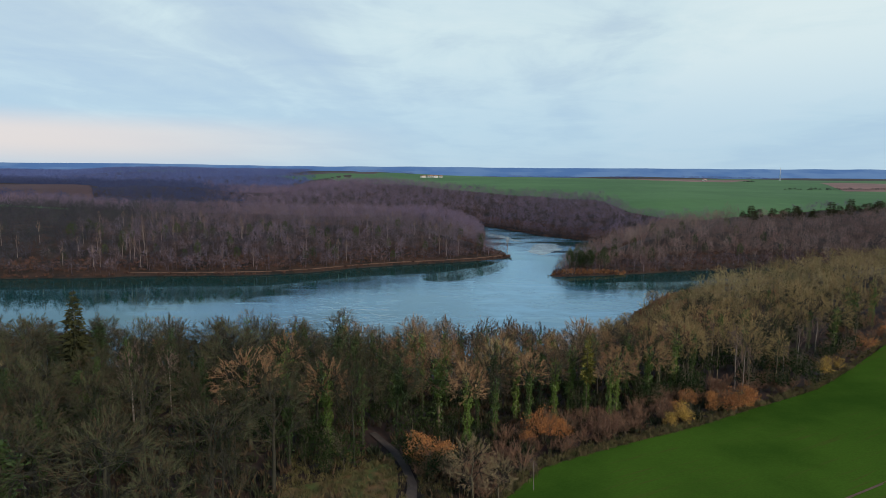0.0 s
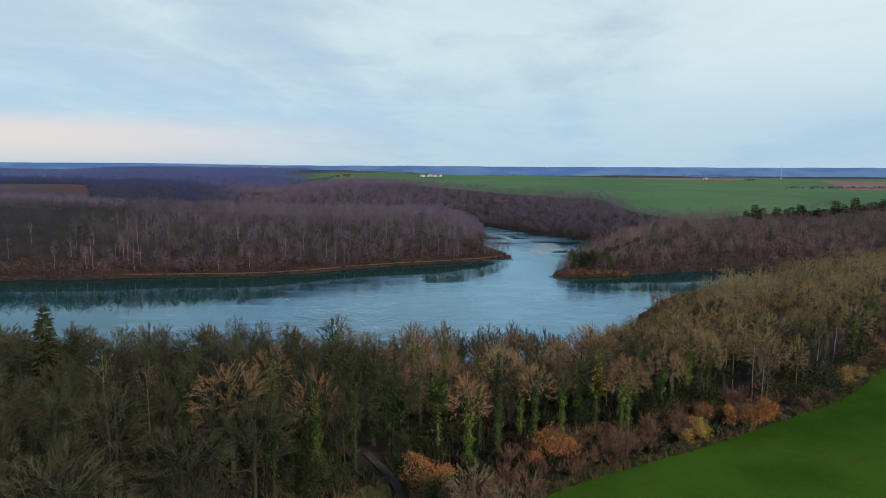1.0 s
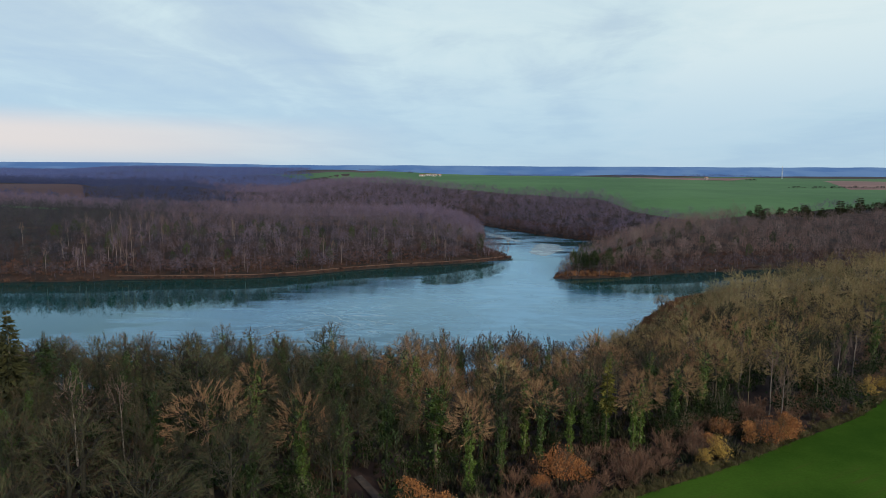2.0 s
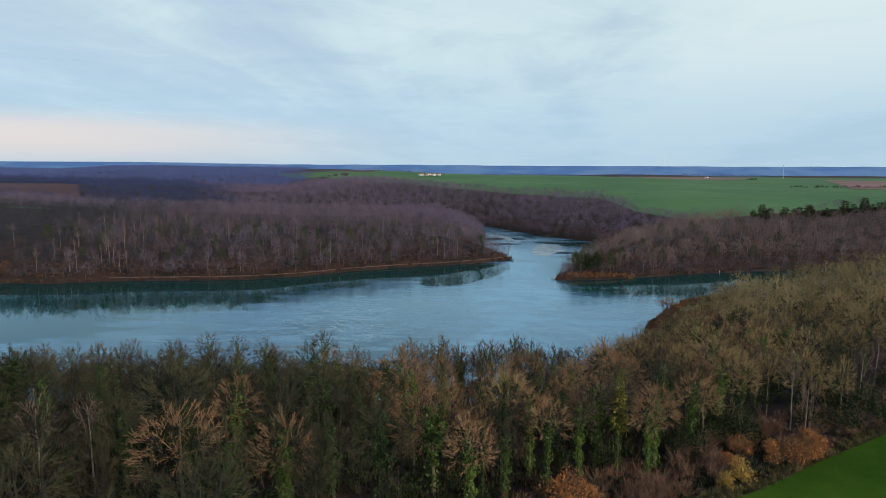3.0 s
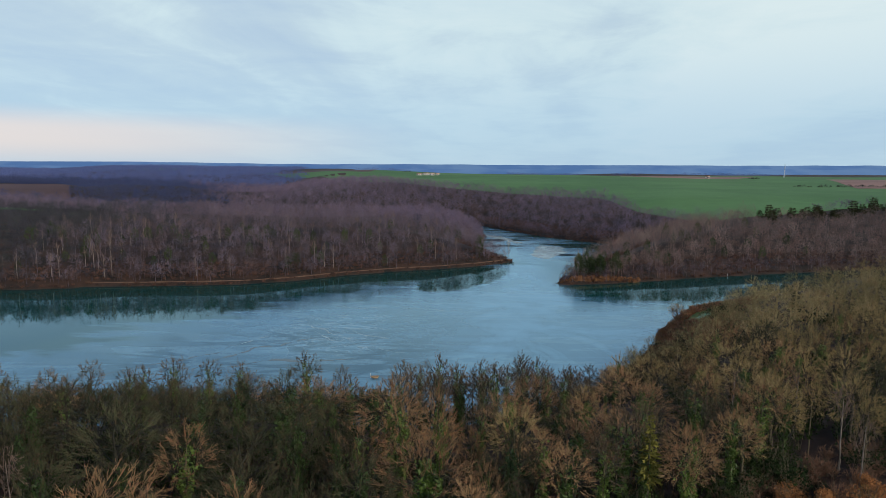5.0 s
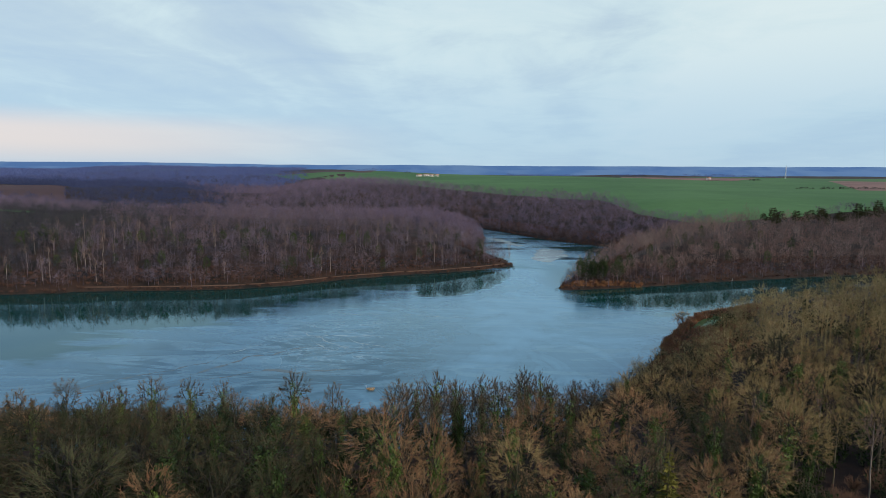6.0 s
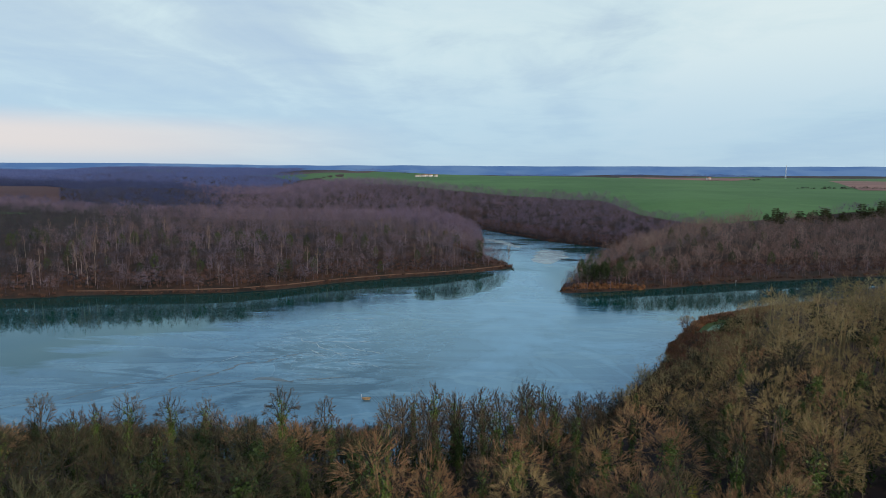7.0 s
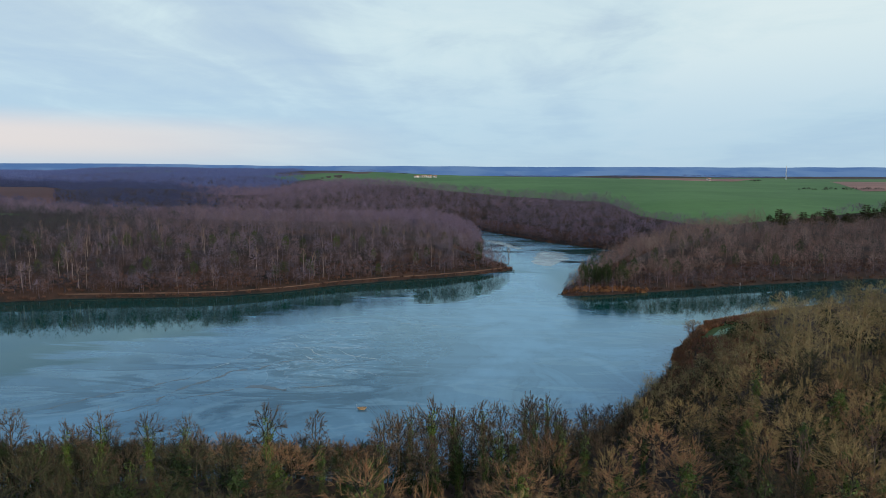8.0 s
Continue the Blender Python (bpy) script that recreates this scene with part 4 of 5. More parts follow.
WILLOW = bare_kind(19, 12, 4.4, TWIG_PALE, clear=0.12, subs=110, bole=0.2, fat=0.9)
for x, y, s in [(8.2, 91, 1.0), (12.4, 91.5, 0.72), (4.6, 97, 0.5)]:
    WILLOW.put(x, y, s, x)
    taken.append((x, y, 0.6))
BIRCHES[0].put(18.6, 95.5, 0.36, 1.0)
# the near wood, tree by tree where the camera passes nearest, joined further off
spots = scatter(-330, 430, 66, 470, 4.2, 65)
dist, inside = line_distance(spots[:, 0], spots[:, 1], LAKE_LINE, True)
fd, fin = line_distance(spots[:, 0], spots[:, 1], field_poly, True)
ok = ~inside & (dist > 2.0) & ~fin & (fd > 7) & (spots[:, 1] < 0.2 * np.abs(spots[:, 0]) + 430)
ok &= ~((spots[:, 1] > 300) & (spots[:, 0] < 60))
ok &= ~((spots[:, 0] > -21) & (spots[:, 0] < 12) & (spots[:, 1] < 101))
lawn_off = line_distance(spots[:, 0], spots[:, 1], np.array([(137.5, 362), (151, 379), (158, 380), (143.6, 362)], float), True)[0]
ok &= ~((spots[:, 0] > 90) & (spots[:, 0] < 172) & (spots[:, 1] > 290) & (dist < 13)) & (lawn_off > 9)
ok &= ~((spots[:, 0] > -9) & (spots[:, 0] < 3) & (spots[:, 1] < 114))
ok &= ~((spots[:, 0] > 6) & (spots[:, 0] < 76) & (fd < 15))
ok &= (np.abs(spots[:, 0]) < 0.85 * spots[:, 1] + 12)
aim = (spots[:, 0] - 5) / (spots[:, 1] - 72)
ok &= ~((spots[:, 1] > 296) & (aim > 0.44) & (aim < 0.512) & (spots[:, 1] < 382))
ok &= (spots[:, 1] < np.interp(aim, [0.5, 0.6], [372, 335])) & ~((spots[:, 1] > 330) & (dist < 14))
spots, dist = spots[ok], dist[ok]
wish = np.where(spots[:, 0] < 5, rnd.choice([3.4, 4.2, 5.2, 6.6, 8.0], len(spots), p=[0.2, 0.3, 0.25, 0.15, 0.1]), rnd.choice([2.8, 3.6, 4.4, 5.4, 6.6], len(spots), p=[0.2, 0.3, 0.25, 0.15, 0.1]))
wish = np.where(dist < 40, np.minimum(wish, 4.6), wish)
wish = np.where((spots[:, 1] < 232) & (np.abs(spots[:, 0]) < 0.72 * spots[:, 1] + 5), wish, 4.9)
near_spots, joined = [], []
grown = np.array([(a, b, 5.0 * g) for a, b, g in taken])
for i in np.argsort(-wish + rnd.uniform(0, 2.5, len(wish))):
    x, y = spots[i]
    if np.any((grown[:, 0] - x) ** 2 + (grown[:, 1] - y) ** 2 < (0.73 * (grown[:, 2] + wish[i])) ** 2):
        continue
    grown = np.concatenate([grown, [(x, y, wish[i])]])
    if y < 232 and abs(x) < 0.72 * y + 5:
        near_spots.append((x, y, dist[i], wish[i]))
    else:
        joined.append((x, y, dist[i]))
near_spots.sort(key=lambda q: q[1])


def canopy(x, y):
    """Tree height in the western wood at (x, y), set to fit the camera's view: the top falls towards the lake."""
    return float(np.interp(y, [120, 140, 165, 200, 216], [50, 46.5, 40, 23.5, 14.5]) - height(x, y))



for x, y, lake, wide in near_spots:
    u, turn, size = rnd.uniform(), rnd.uniform(0, 6.28), wide / 5.6
    tall = rnd.uniform(13.5, 18.0) + 0.5 * (wide - 4.0)
    if x < 5:
        tall = min(20.5, max(9.5, canopy(x, y))) * rnd.uniform(0.84, 1.03)
    lean = {"size": size, "turn": turn, "stretch": tall / (17.6 * size)}
    if lake < 40 and x < -8 and rnd.uniform() < 0.9:
        (GREY + GREY + MOSSY[:1] + OAKS[:1])[rnd.randint(10)].put(x, y, **lean)
    elif lake < (60 if x < 50 else 40):
        size = rnd.uniform(0.78, 1.14) * float(np.interp(x, [-60, 0, 30, 60], [0.82, 0.98, 0.92, 0.62]))
        (IVIES[2] if u < 0.5 else SLIM[rnd.randint(3)]).put(x, y, size, turn)
    elif rnd.uniform() < np.interp(x, [-60, -15, 15], [0.97, 0.9, 0.1]):
        GREY[rnd.randint(4)].put(x, y, **lean)
    elif rnd.uniform() < np.interp(x, [15, 60], [0.0, 0.8]):
        OLIVE[rnd.randint(4)].put(x, y, **lean)
    elif u < 0.15:
        IVIES[rnd.randint(3)].put(x, y, **lean)
    elif u < 0.55:
        MOSSY[rnd.randint(3)].put(x, y, **lean)
    elif u < 0.9:
        OAKS[rnd.randint(4)].put(x, y, **lean)
    else:
        SLIM[rnd.randint(3)].put(x, y, rnd.uniform(0.7, 0.9), turn)

# a closer belt along the western shore
belt = scatter(-150, 4, 150, 222, 7.0, 64)
_d, _in = line_distance(belt[:, 0], belt[:, 1], LAKE_LINE, True)
for (x, y), lake, wet in zip(belt, _d, _in):
    if not wet and 2.0 < lake < 34 and abs(x) < 0.72 * y + 5:
        (GREY if rnd.uniform() < 0.75 else SLIM + OAKS)[rnd.randint(4)].put(x, y, min(1.1, max(0.6, canopy(x, y) / 17.5)) * rnd.uniform(0.84, 1.0), rnd.uniform(0, 6.28))

# shrubs along the field and in gaps of the wood
LEAFY = [(24, 117), (27, 119), (71, 134), (66, 135), (0, 111), (56, 126), (52, 124), (110, 164)]
edge = FIELD_EDGE[1:]
for k in range(250):
    i = rnd.randint(len(edge) - 1)
    p = edge[i] + (edge[i + 1] - edge[i]) * rnd.uniform()
    t = unit(edge[i + 1] - edge[i])
    p = p + np.array([-t[1], t[0]]) * rnd.uniform(2.5, 17)
    if any((p[0] - a) ** 2 + (p[1] - b) ** 2 < 14 for a, b in LEAFY):
        continue
    SCRUBS[rnd.randint(2)].put(p[0], p[1], rnd.uniform(0.5, 1.1), rnd.uniform(0, 6.28))
for k in range(350):
    y = rnd.uniform(92, 225)
    x = rnd.uniform(-0.78, 0.74) * y
    if not line_distance(np.array([x]), np.array([y]), field_poly, True)[1][0] and line_distance(np.array([x]), np.array([y]), FIELD_EDGE, False)[0][0] > 12:
        HOLLY.put(x, y, rnd.uniform(0.6, 1.2), rnd.uniform(0, 6.28))

for k in range(110):
    y = rnd.uniform(150, 330)
    x = rnd.uniform(0.25, 0.7) * y
    inside_field = line_distance(np.array([x]), np.array([y]), field_poly, True)[1][0]
    lake, wet = line_distance(np.array([x]), np.array([y]), LAKE_LINE, True)
    if not inside_field and not wet[0] and lake[0] > 22:
        HOLLY.put(x, y, rnd.uniform(0.9, 1.6), rnd.uniform(0, 6.28))


# ---- joined woods ----
def far_tree(seed, tall, reach, sprays, wide, trunk=True, clear=0.3, rise=0.4, long=0.36):
    """A leafless crown seen from afar: thin sprays of twigs that fan up and outwards through an uneven dome, on a thin stem."""
    r = np.random.RandomState(seed)
    s = Shape()
    if trunk:
        s.tube([np.array([0, 0, -0.5]), np.array([0.1, 0, tall * 0.5])], [0.13, 0.05], 3)
    deep = tall * (1 - clear) * 0.5
    mid = np.array([0, 0, tall - deep])
    axes = np.array([reach, reach * r.uniform(0.85, 1.1), deep])
    bumps = [(unit(r.normal(0, 1, 3)), r.uniform(-0.4, 0.2)) for _ in range(11)]
    for d0 in sphere_ways(sprays, -0.7, r, 0.4):
        k0 = 1.0 + sum(h * max(0.0, float(d0 @ b)) ** 5 for b, h in bumps)
        ln = reach * r.uniform(0.6, 1.3) * long
        up = unit(d0 * np.array([1, 1, 0.7]) + r.normal(0, 0.22, 3) + np.array([0, 0, rise]))
        o = mid + d0 * axes * k0 * r.uniform(0.62, 1.0) - up * ln * 0.6
        side = unit(np.cross(up, d0 + r.normal(0, 0.4, 3))) * wide * r.uniform(0.6, 1.4)
        s.tri(o - side, o + side, o + up * ln)
    return s.arrays()


def woods(name, places, protos, material, label, seed, low=0.75, high=1.15, category="woods"):
    """Many trees in one mesh. places: rows of x, y."""
    r = np.random.RandomState(seed)
    vs, fs, ts, at = [], [], [], 0
    kind = r.randint(len(protos), size=len(places))
    for k, (v, f) in enumerate(protos):
        p = places[kind == k]
        n = len(p)
        if not n:
            continue
        a, s = r.uniform(0, 6.28, n), r.uniform(low, high, n)
        ca, sa = np.cos(a), np.sin(a)
        x = (v[None, :, 0] * ca[:, None] - v[None, :, 1] * sa[:, None]) * s[:, None] + p[:, 0:1]
        y = (v[None, :, 0] * sa[:, None] + v[None, :, 1] * ca[:, None]) * s[:, None] + p[:, 1:2]
        z = v[None, :, 2] * s[:, None] * r.uniform(0.9, 1.1, n)[:, None] + height(p[:, 0], p[:, 1])[:, None]
        vs.append(np.stack([x, y, z], -1).reshape(-1, 3))
        fs.append((f[None] + (np.arange(n) * len(v))[:, None, None]).reshape(-1, 3) + at)
        ts.append(np.repeat(r.uniform(0, 1, n), len(v)))
        at += n * len(v)
    ob = new(name, mesh_of(name, np.concatenate(vs), np.concatenate(fs), [material], tone=np.concatenate(ts), smooth=True))
    return tagged(ob, label, category, kind="stuff")


def wooded(p):
    """Places that carry trees: no water, no fields."""
    d0, ins = line_distance(p[:, 0], p[:, 1], LAKE_LINE, True)
    keep = ~ins & (d0 > 3.5)
    for poly in (FAR_FIELD_LINE, BROWN_LINE, STRIP_LINE, HIGH_FIELD, HIGH_EARTH):
        keep &= ~line_distance(p[:, 0], p[:, 1], poly, True)[1]
    pd = line_distance(p[:, 0], p[:, 1], np.array([(335, 668), (550, 732)], float), False)[0]
    keep &= pd > 21
    return keep, d0


MID = []
for sd, tall, reach in [(71, 17, 6.2), (72, 16, 6.6), (73, 18, 5.6)]:
    t, l, c, _, _ = bare_tree(sd, tall, reach, limbs=7, subs=50, twigs=6, tips=3, clear=0.2, fat=1.3)
    MID.append((np.concatenate([t[0], l[0], c[0]]), np.concatenate([t[1], l[1] + len(t[0]), c[1] + len(t[0]) + len(l[0])])))
joined = np.array(joined)[:, :2]
shore_d = line_distance(joined[:, 0], joined[:, 1], LAKE_LINE, True)[0]
woods("shore_wood", joined[shore_d < 34], MID, TWIG_MID, "lower leafless trees and thicket by the lake", 80, 0.42, 0.72)
joined = joined[shore_d >= 34]
woods("wood", joined, MID, TWIG_MID, "leafless brown trees of the lakeside wood", 81)

FAR = [far_tree(91, 17.5, 5.6, 250, 0.075, True, 0.10, 0.2, 0.3), far_tree(92, 16.5, 6.0, 260, 0.075, True, 0.08, 0.2, 0.3), far_tree(93, 18.5, 4.8, 230, 0.075, True, 0.14, 0.2, 0.3),
       far_tree(99, 15, 5.4, 240, 0.075, True, 0.05, 0.2, 0.3), far_tree(89, 17, 5.2, 240, 0.075, True, 0.12, 0.2, 0.3), far_tree(84, 19.5, 4.4, 220, 0.075, True, 0.2, 0.2, 0.3)]
FARTHER = [far_tree(94, 17, 6.2, 110, 0.13, False, 0.1), far_tree(95, 16, 6.8, 116, 0.13, False, 0.1), far_tree(88, 15, 5.6, 104, 0.13, False, 0.1), far_tree(86, 18, 5.2, 104, 0.13, False, 0.14)]
DISTANT = [far_tree(96, 16, 6.6, 44, 0.26, False, 0.1), far_tree(97, 15, 7.2, 44, 0.26, False, 0.1), far_tree(85, 17, 6.0, 44, 0.26, False, 0.1)]
FARTHEST = [far_tree(196, 16, 9.5, 20, 0.6, False, 0.05, long=0.55), far_tree(197, 14, 10.5, 20, 0.6, False, 0.05, long=0.55)]


def mixed_slope(p, seed):
    """The uneven line between the ridge wood and the haze-coloured woods of the western spurs."""
    return np.random.RandomState(seed).uniform(-0.40, -0.29, len(p)) * p[:, 1]


p = scatter(-620, 560, 440, 860, 8.4, 21)
keep, d0 = wooded(p)
keep &= (p[:, 1] > 455) | (p[:, 0] < -150)
keep &= np.abs(p[:, 0]) < 0.80 * p[:, 1] + 10
keep &= ~((p[:, 1] < 540) & (p[:, 0] > 230) & (p[:, 1] < 560 - 0.1 * (p[:, 0] - 230)))
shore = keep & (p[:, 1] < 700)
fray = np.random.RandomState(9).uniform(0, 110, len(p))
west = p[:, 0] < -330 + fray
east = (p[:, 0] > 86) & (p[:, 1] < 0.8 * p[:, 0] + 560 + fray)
woods("hillside_wood", p[shore & ~west & ~east], FAR, TWIG_FAR, "dense leafless brown beech wood on the hillside, tinted with bluish haze", 82, 0.64, 1.18)
woods("alder_wood", p[shore & west], FAR, TWIG_FAR_DIM, "leafless wood on the low shore, darkened and blued for haze", 89, 0.64, 1.18)
woods("oak_wood", p[shore & east], FAR, TWIG_TAN, "leafless tan oak wood on the peninsula", 79, 0.64, 1.18)
woods("ridge_wood", p[keep & ~shore], FARTHER, TWIG_MAUVE, "leafless brown wood along the ridge, tinted with bluish haze", 83, 0.66, 1.12)
p = scatter(-700, 460, 860, 1560, 11.0, 22)
keep, d0 = wooded(p)
keep &= p[:, 0] > mixed_slope(p, 5)
keep &= (np.abs(p[:, 0]) < 0.80 * p[:, 1])
woods("valley_wood", p[keep], FARTHER, TWIG_MAUVE, "leafless wood on the slopes of the side valley", 84, 0.85, 1.2)
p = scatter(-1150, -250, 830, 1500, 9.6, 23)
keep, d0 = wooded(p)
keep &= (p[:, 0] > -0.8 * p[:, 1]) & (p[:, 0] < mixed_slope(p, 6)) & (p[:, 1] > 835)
woods("slope_wood", p[keep], DISTANT, TWIG_HAZE_SLATE, "leafless woods on the western spur, coloured slate-blue with haze", 78, 0.8, 1.15)
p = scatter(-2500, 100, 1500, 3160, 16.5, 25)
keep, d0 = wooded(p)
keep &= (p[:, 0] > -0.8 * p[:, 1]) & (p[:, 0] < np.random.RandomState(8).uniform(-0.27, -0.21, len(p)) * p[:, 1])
woods("distant_wood", p[keep], FARTHEST, TWIG_HAZE_BLUE, "distant winter woods coloured blue with haze", 85, 0.75, 1.2)

# russet undergrowth and evergreens on the far banks
low = Shape()
rl = np.random.RandomState(40)
for k in range(34):
    a, o = rl.uniform(0, 6.28), rl.uniform(0.1, 1.3)
    b = np.array([math.cos(a) * o, math.sin(a) * o, rl.uniform(0, 0.7)])
    g = unit(np.array([math.cos(a) * 0.5, math.sin(a) * 0.5, 1.0]) + rl.normal(0, 0.3, 3))
    side = unit(np.cross(g, rl.normal(0, 1, 3))) * 0.17
    low.tri(b - side, b + side, b + g * rl.uniform(0.9, 2.2))
p = scatter(-420, 420, 445, 1000, 3.6, 24)
_d, _in = line_distance(p[:, 0], p[:, 1], LAKE_LINE, True)
p = p[~_in & ((_d < 4) & (_d > 0.8) | (_d > 8) & (_d < 30)) & (np.abs(p[:, 0]) < 0.75 * p[:, 1])]
bank = scatter(-420, 420, 445, 1000, 3.8, 26)
_b, _bi = line_distance(bank[:, 0], bank[:, 1], LAKE_LINE, True)
bank = bank[~_bi & (_b < 13) & (_b > np.where((bank[:, 0] < 75) & (bank[:, 1] < 600), 6.3, 2.0)) & (np.abs(bank[:, 0]) < 0.75 * bank[:, 1])]
woods("bank_thicket", bank, [far_tree(191, 9, 3.0, 90, 0.06, True, 0.05), far_tree(192, 12, 2.6, 90, 0.06, True, 0.08)], TWIG_FAR, "young bare trees crowding the far lake banks", 88, 0.55, 1.15, "thicket")
woods("undergrowth", p, [low.arrays()], SCRUB_FAR, "russet brambles and saplings along the far banks", 86, 0.5, 1.3, "undergrowth")
green = [far_tree(98, 15, 3.4, 420, 0.16, True, 0.06, 0.2, 0.3)]
rg = np.random.RandomState(41)
spots_g = [(104 + u, 484 + 0.3 * u + rg.uniform(0, 8)) for u in rg.uniform(0, 46, 26)] + [(rg.uniform(-330, 330), 0) for _ in range(95)]
spots_g = [(x, y if y else float(np.interp(x, [-400, -240, -104, 0, 67, 90, 180, 330], [440, 462, 490, 548, 590, 485, 503, 550])) + rg.uniform(8, 90)) for x, y in spots_g]
spots_g = np.array(spots_g)
spots_g = spots_g[wooded(spots_g)[0]]
woods("evergreen", spots_g, green, IVY_WOOD, "dark green ivy-covered trees among the bare far wood", 87, 0.7, 1.2)

# pale birches on the far banks
r = np.random.RandomState(17)
line = np.array(FAR_SHORE[3:])
for k in range(74):
    i = r.randint(len(line) - 1)
    q0 = line[i] + (line[i + 1] - line[i]) * r.uniform()
    q0 = q0 + np.array([r.uniform(-8, 8), 10 + r.uniform(0, 1) ** 1.3 * 120])
    FAR_BIRCH[k % 2].put(q0[0], q0[1], r.uniform(0.8, 1.2), r.uniform(0, 6.28))
for k in range(34):
    u = r.uniform() ** 0.8
    PINE.put(335 + 215 * u + r.uniform(-7, 7), 670 + 63 * u + r.uniform(-9, 9), r.uniform(0.6, 1.35), r.uniform(0, 6.28), stretch=r.uniform(0.75, 1.05))

# ---- small things ----
def boat():
    s = Shape()
    ring_out, ring_in, keel = [], [], []
    n = 20
    for k in range(n):
        a = 6.2832 * k / n
        x, y = 1.75 * math.cos(a) * (1 - 0.12 * math.cos(a)), 0.85 * math.sin(a)
        ring_out.append((x, y, 0.62 + 0.12 * math.cos(a) ** 2))
        ring_in.append((x * 0.9, y * 0.86, 0.60 + 0.12 * math.cos(a) ** 2))
        keel.append((x * 0.62, y * 0.55, -0.12))
    v = [np.array(p) for p in ring_out + ring_in + keel] + [np.array([x * 0.9, y * 0.9, 0.12]) for x, y, _ in keel]
    f = []
    for k in range(n):
        m = (k + 1) % n
        for a, b in ((2 * n, 0), (0, n), (n, 3 * n)):
            f += [(a + k, a + m, b + m), (a + k, b + m, b + k)]
        f.append((3 * n, 3 * n + k, 3 * n + m))
    root = tagged(new("rowing_boat"), "small weathered wooden boat moored on the lake", "boat")
    part("hull", v, f, HULL, root)
    b = Shape()
    for x in (-0.6, 0.5):
        b.box((x - 0.14, -0.7, 0.40), (x + 0.14, 0.7, 0.46))
    part("bench", *b.arrays(), HULL, root)
    s = Shape()
    s.tube([np.array([-1.9, 0.2, -2.0]), np.array([-1.9, 0.2, 1.9])], [0.07, 0.06], 6)
    part("mooring_pole", *s.arrays(), STEEL, root, "pale mooring pole")
    root.matrix_basis = pose(-21.3, 275, 0.02, 0, 0, 8)
    return root


boat()


def barn(x, y, long, deep, tall, turn, label):
    root = tagged(new("farm_building"), label, "building", "farm buildings on the plateau")
    s = Shape()
    s.box((-long / 2, -deep / 2, -2), (long / 2, deep / 2, tall))
    part("wall", *s.arrays(), WALL, root)
    h = tall + deep * 0.28
    e = 0.5
    v = [(-long / 2 - e, -deep / 2 - e, tall - 0.1), (long / 2 + e, -deep / 2 - e, tall - 0.1), (long / 2 + e, deep / 2 + e, tall - 0.1), (-long / 2 - e, deep / 2 + e, tall - 0.1), (-long / 2 - e, 0, h), (long / 2 + e, 0, h)]
    f = [(0, 1, 5), (0, 5, 4), (2, 3, 4), (2, 4, 5), (1, 2, 5), (3, 0, 4), (0, 3, 2), (0, 2, 1)]
    part("roof", v, f, ROOF, root)
    for k in range(3):
        s = Shape()
        c = -long / 3 + k * long / 3
        s.box((c - 1.2, -deep / 2 - 0.08, tall * 0.3), (c + 1.2, -deep / 2 + 0.2, tall * 0.75))
        part("window", *s.arrays(), DARK_HOLE, root)
    root.matrix_basis = pose(x, y, float(height(x, y)), 0, 0, turn)
    return root


for x, y, lo, de, ta, tu in [(-62, 1880, 16, 9, 5, 4), (-42, 1890, 18, 9, 6, -6), (-24, 1876, 14, 8, 6, 3), (-8, 1890, 10, 8, 5, 10), (770, 1800, 9, 8, 6, 0)]:
    barn(x, y, lo, de, ta, tu, "low cream farm building with a clay roof")


def mast():
    root = tagged(new("mast"), "tall pale steel lattice mast on the plateau", "mast")
    for sx, sy in ((-1, -1), (1, -1), (1, 1), (-1, 1)):
        s = Shape()
        s.tube([np.array([sx * 1.6, sy * 1.6, -1]), np.array([sx * 0.4, sy * 0.4, 42.0])], [0.28, 0.2], 4)
        part("leg", *s.arrays(), STEEL, root)
    for k in range(8):
        s = Shape()
        h, o = 3 + k * 5, 1.6 - 1.2 * (3 + k * 5) / 42
        s.box((-o, -o, h), (o, o, h + 0.3))
        part("brace", *s.arrays(), STEEL, root)
    root.matrix_basis = pose(1080, 1960, float(height(1080, 1960)))


mast()


def hedge(x0, y0, x1, y1, n, seed):
    pts = np.stack([np.linspace(x0, x1, n), np.linspace(y0, y1, n)], -1) + np.random.RandomState(seed).normal(0, 2.5, (n, 2))
    woods("hedge", pts, [far_tree(seed, 6, 4.0, 60, 0.34, False, 0.05)], IVY_FAR, "dark hedge of bare bushes between the plateau fields", seed, 0.6, 1.2, "hedge")


IVY_FAR = surface("dark_hedge_twigs", rgb(0.030, 0.036, 0.030), rgb(0.055, 0.055, 0.040), scale=0.05, fine=0.3, vary="tone")
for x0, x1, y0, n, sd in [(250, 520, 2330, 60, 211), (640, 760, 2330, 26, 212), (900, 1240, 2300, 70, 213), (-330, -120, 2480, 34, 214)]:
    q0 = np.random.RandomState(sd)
    woods("copse", np.stack([np.linspace(x0, x1, n), y0 + q0.normal(0, 14, n)], -1), FARTHEST, TWIG_HAZE_BLUE, "distant copse beyond the plateau fields, coloured blue with haze", sd, 0.5, 0.85)
hedge(690, 1230, 900, 1190, 34, 201)
hedge(900, 1190, 1010, 1170, 10, 202)
hedge(850, 1720, 880, 1730, 12, 203)
hedge(-130, 2150, -100, 2155, 8, 204)
hedge(-1330, 2570, -1240, 2590, 12, 205)


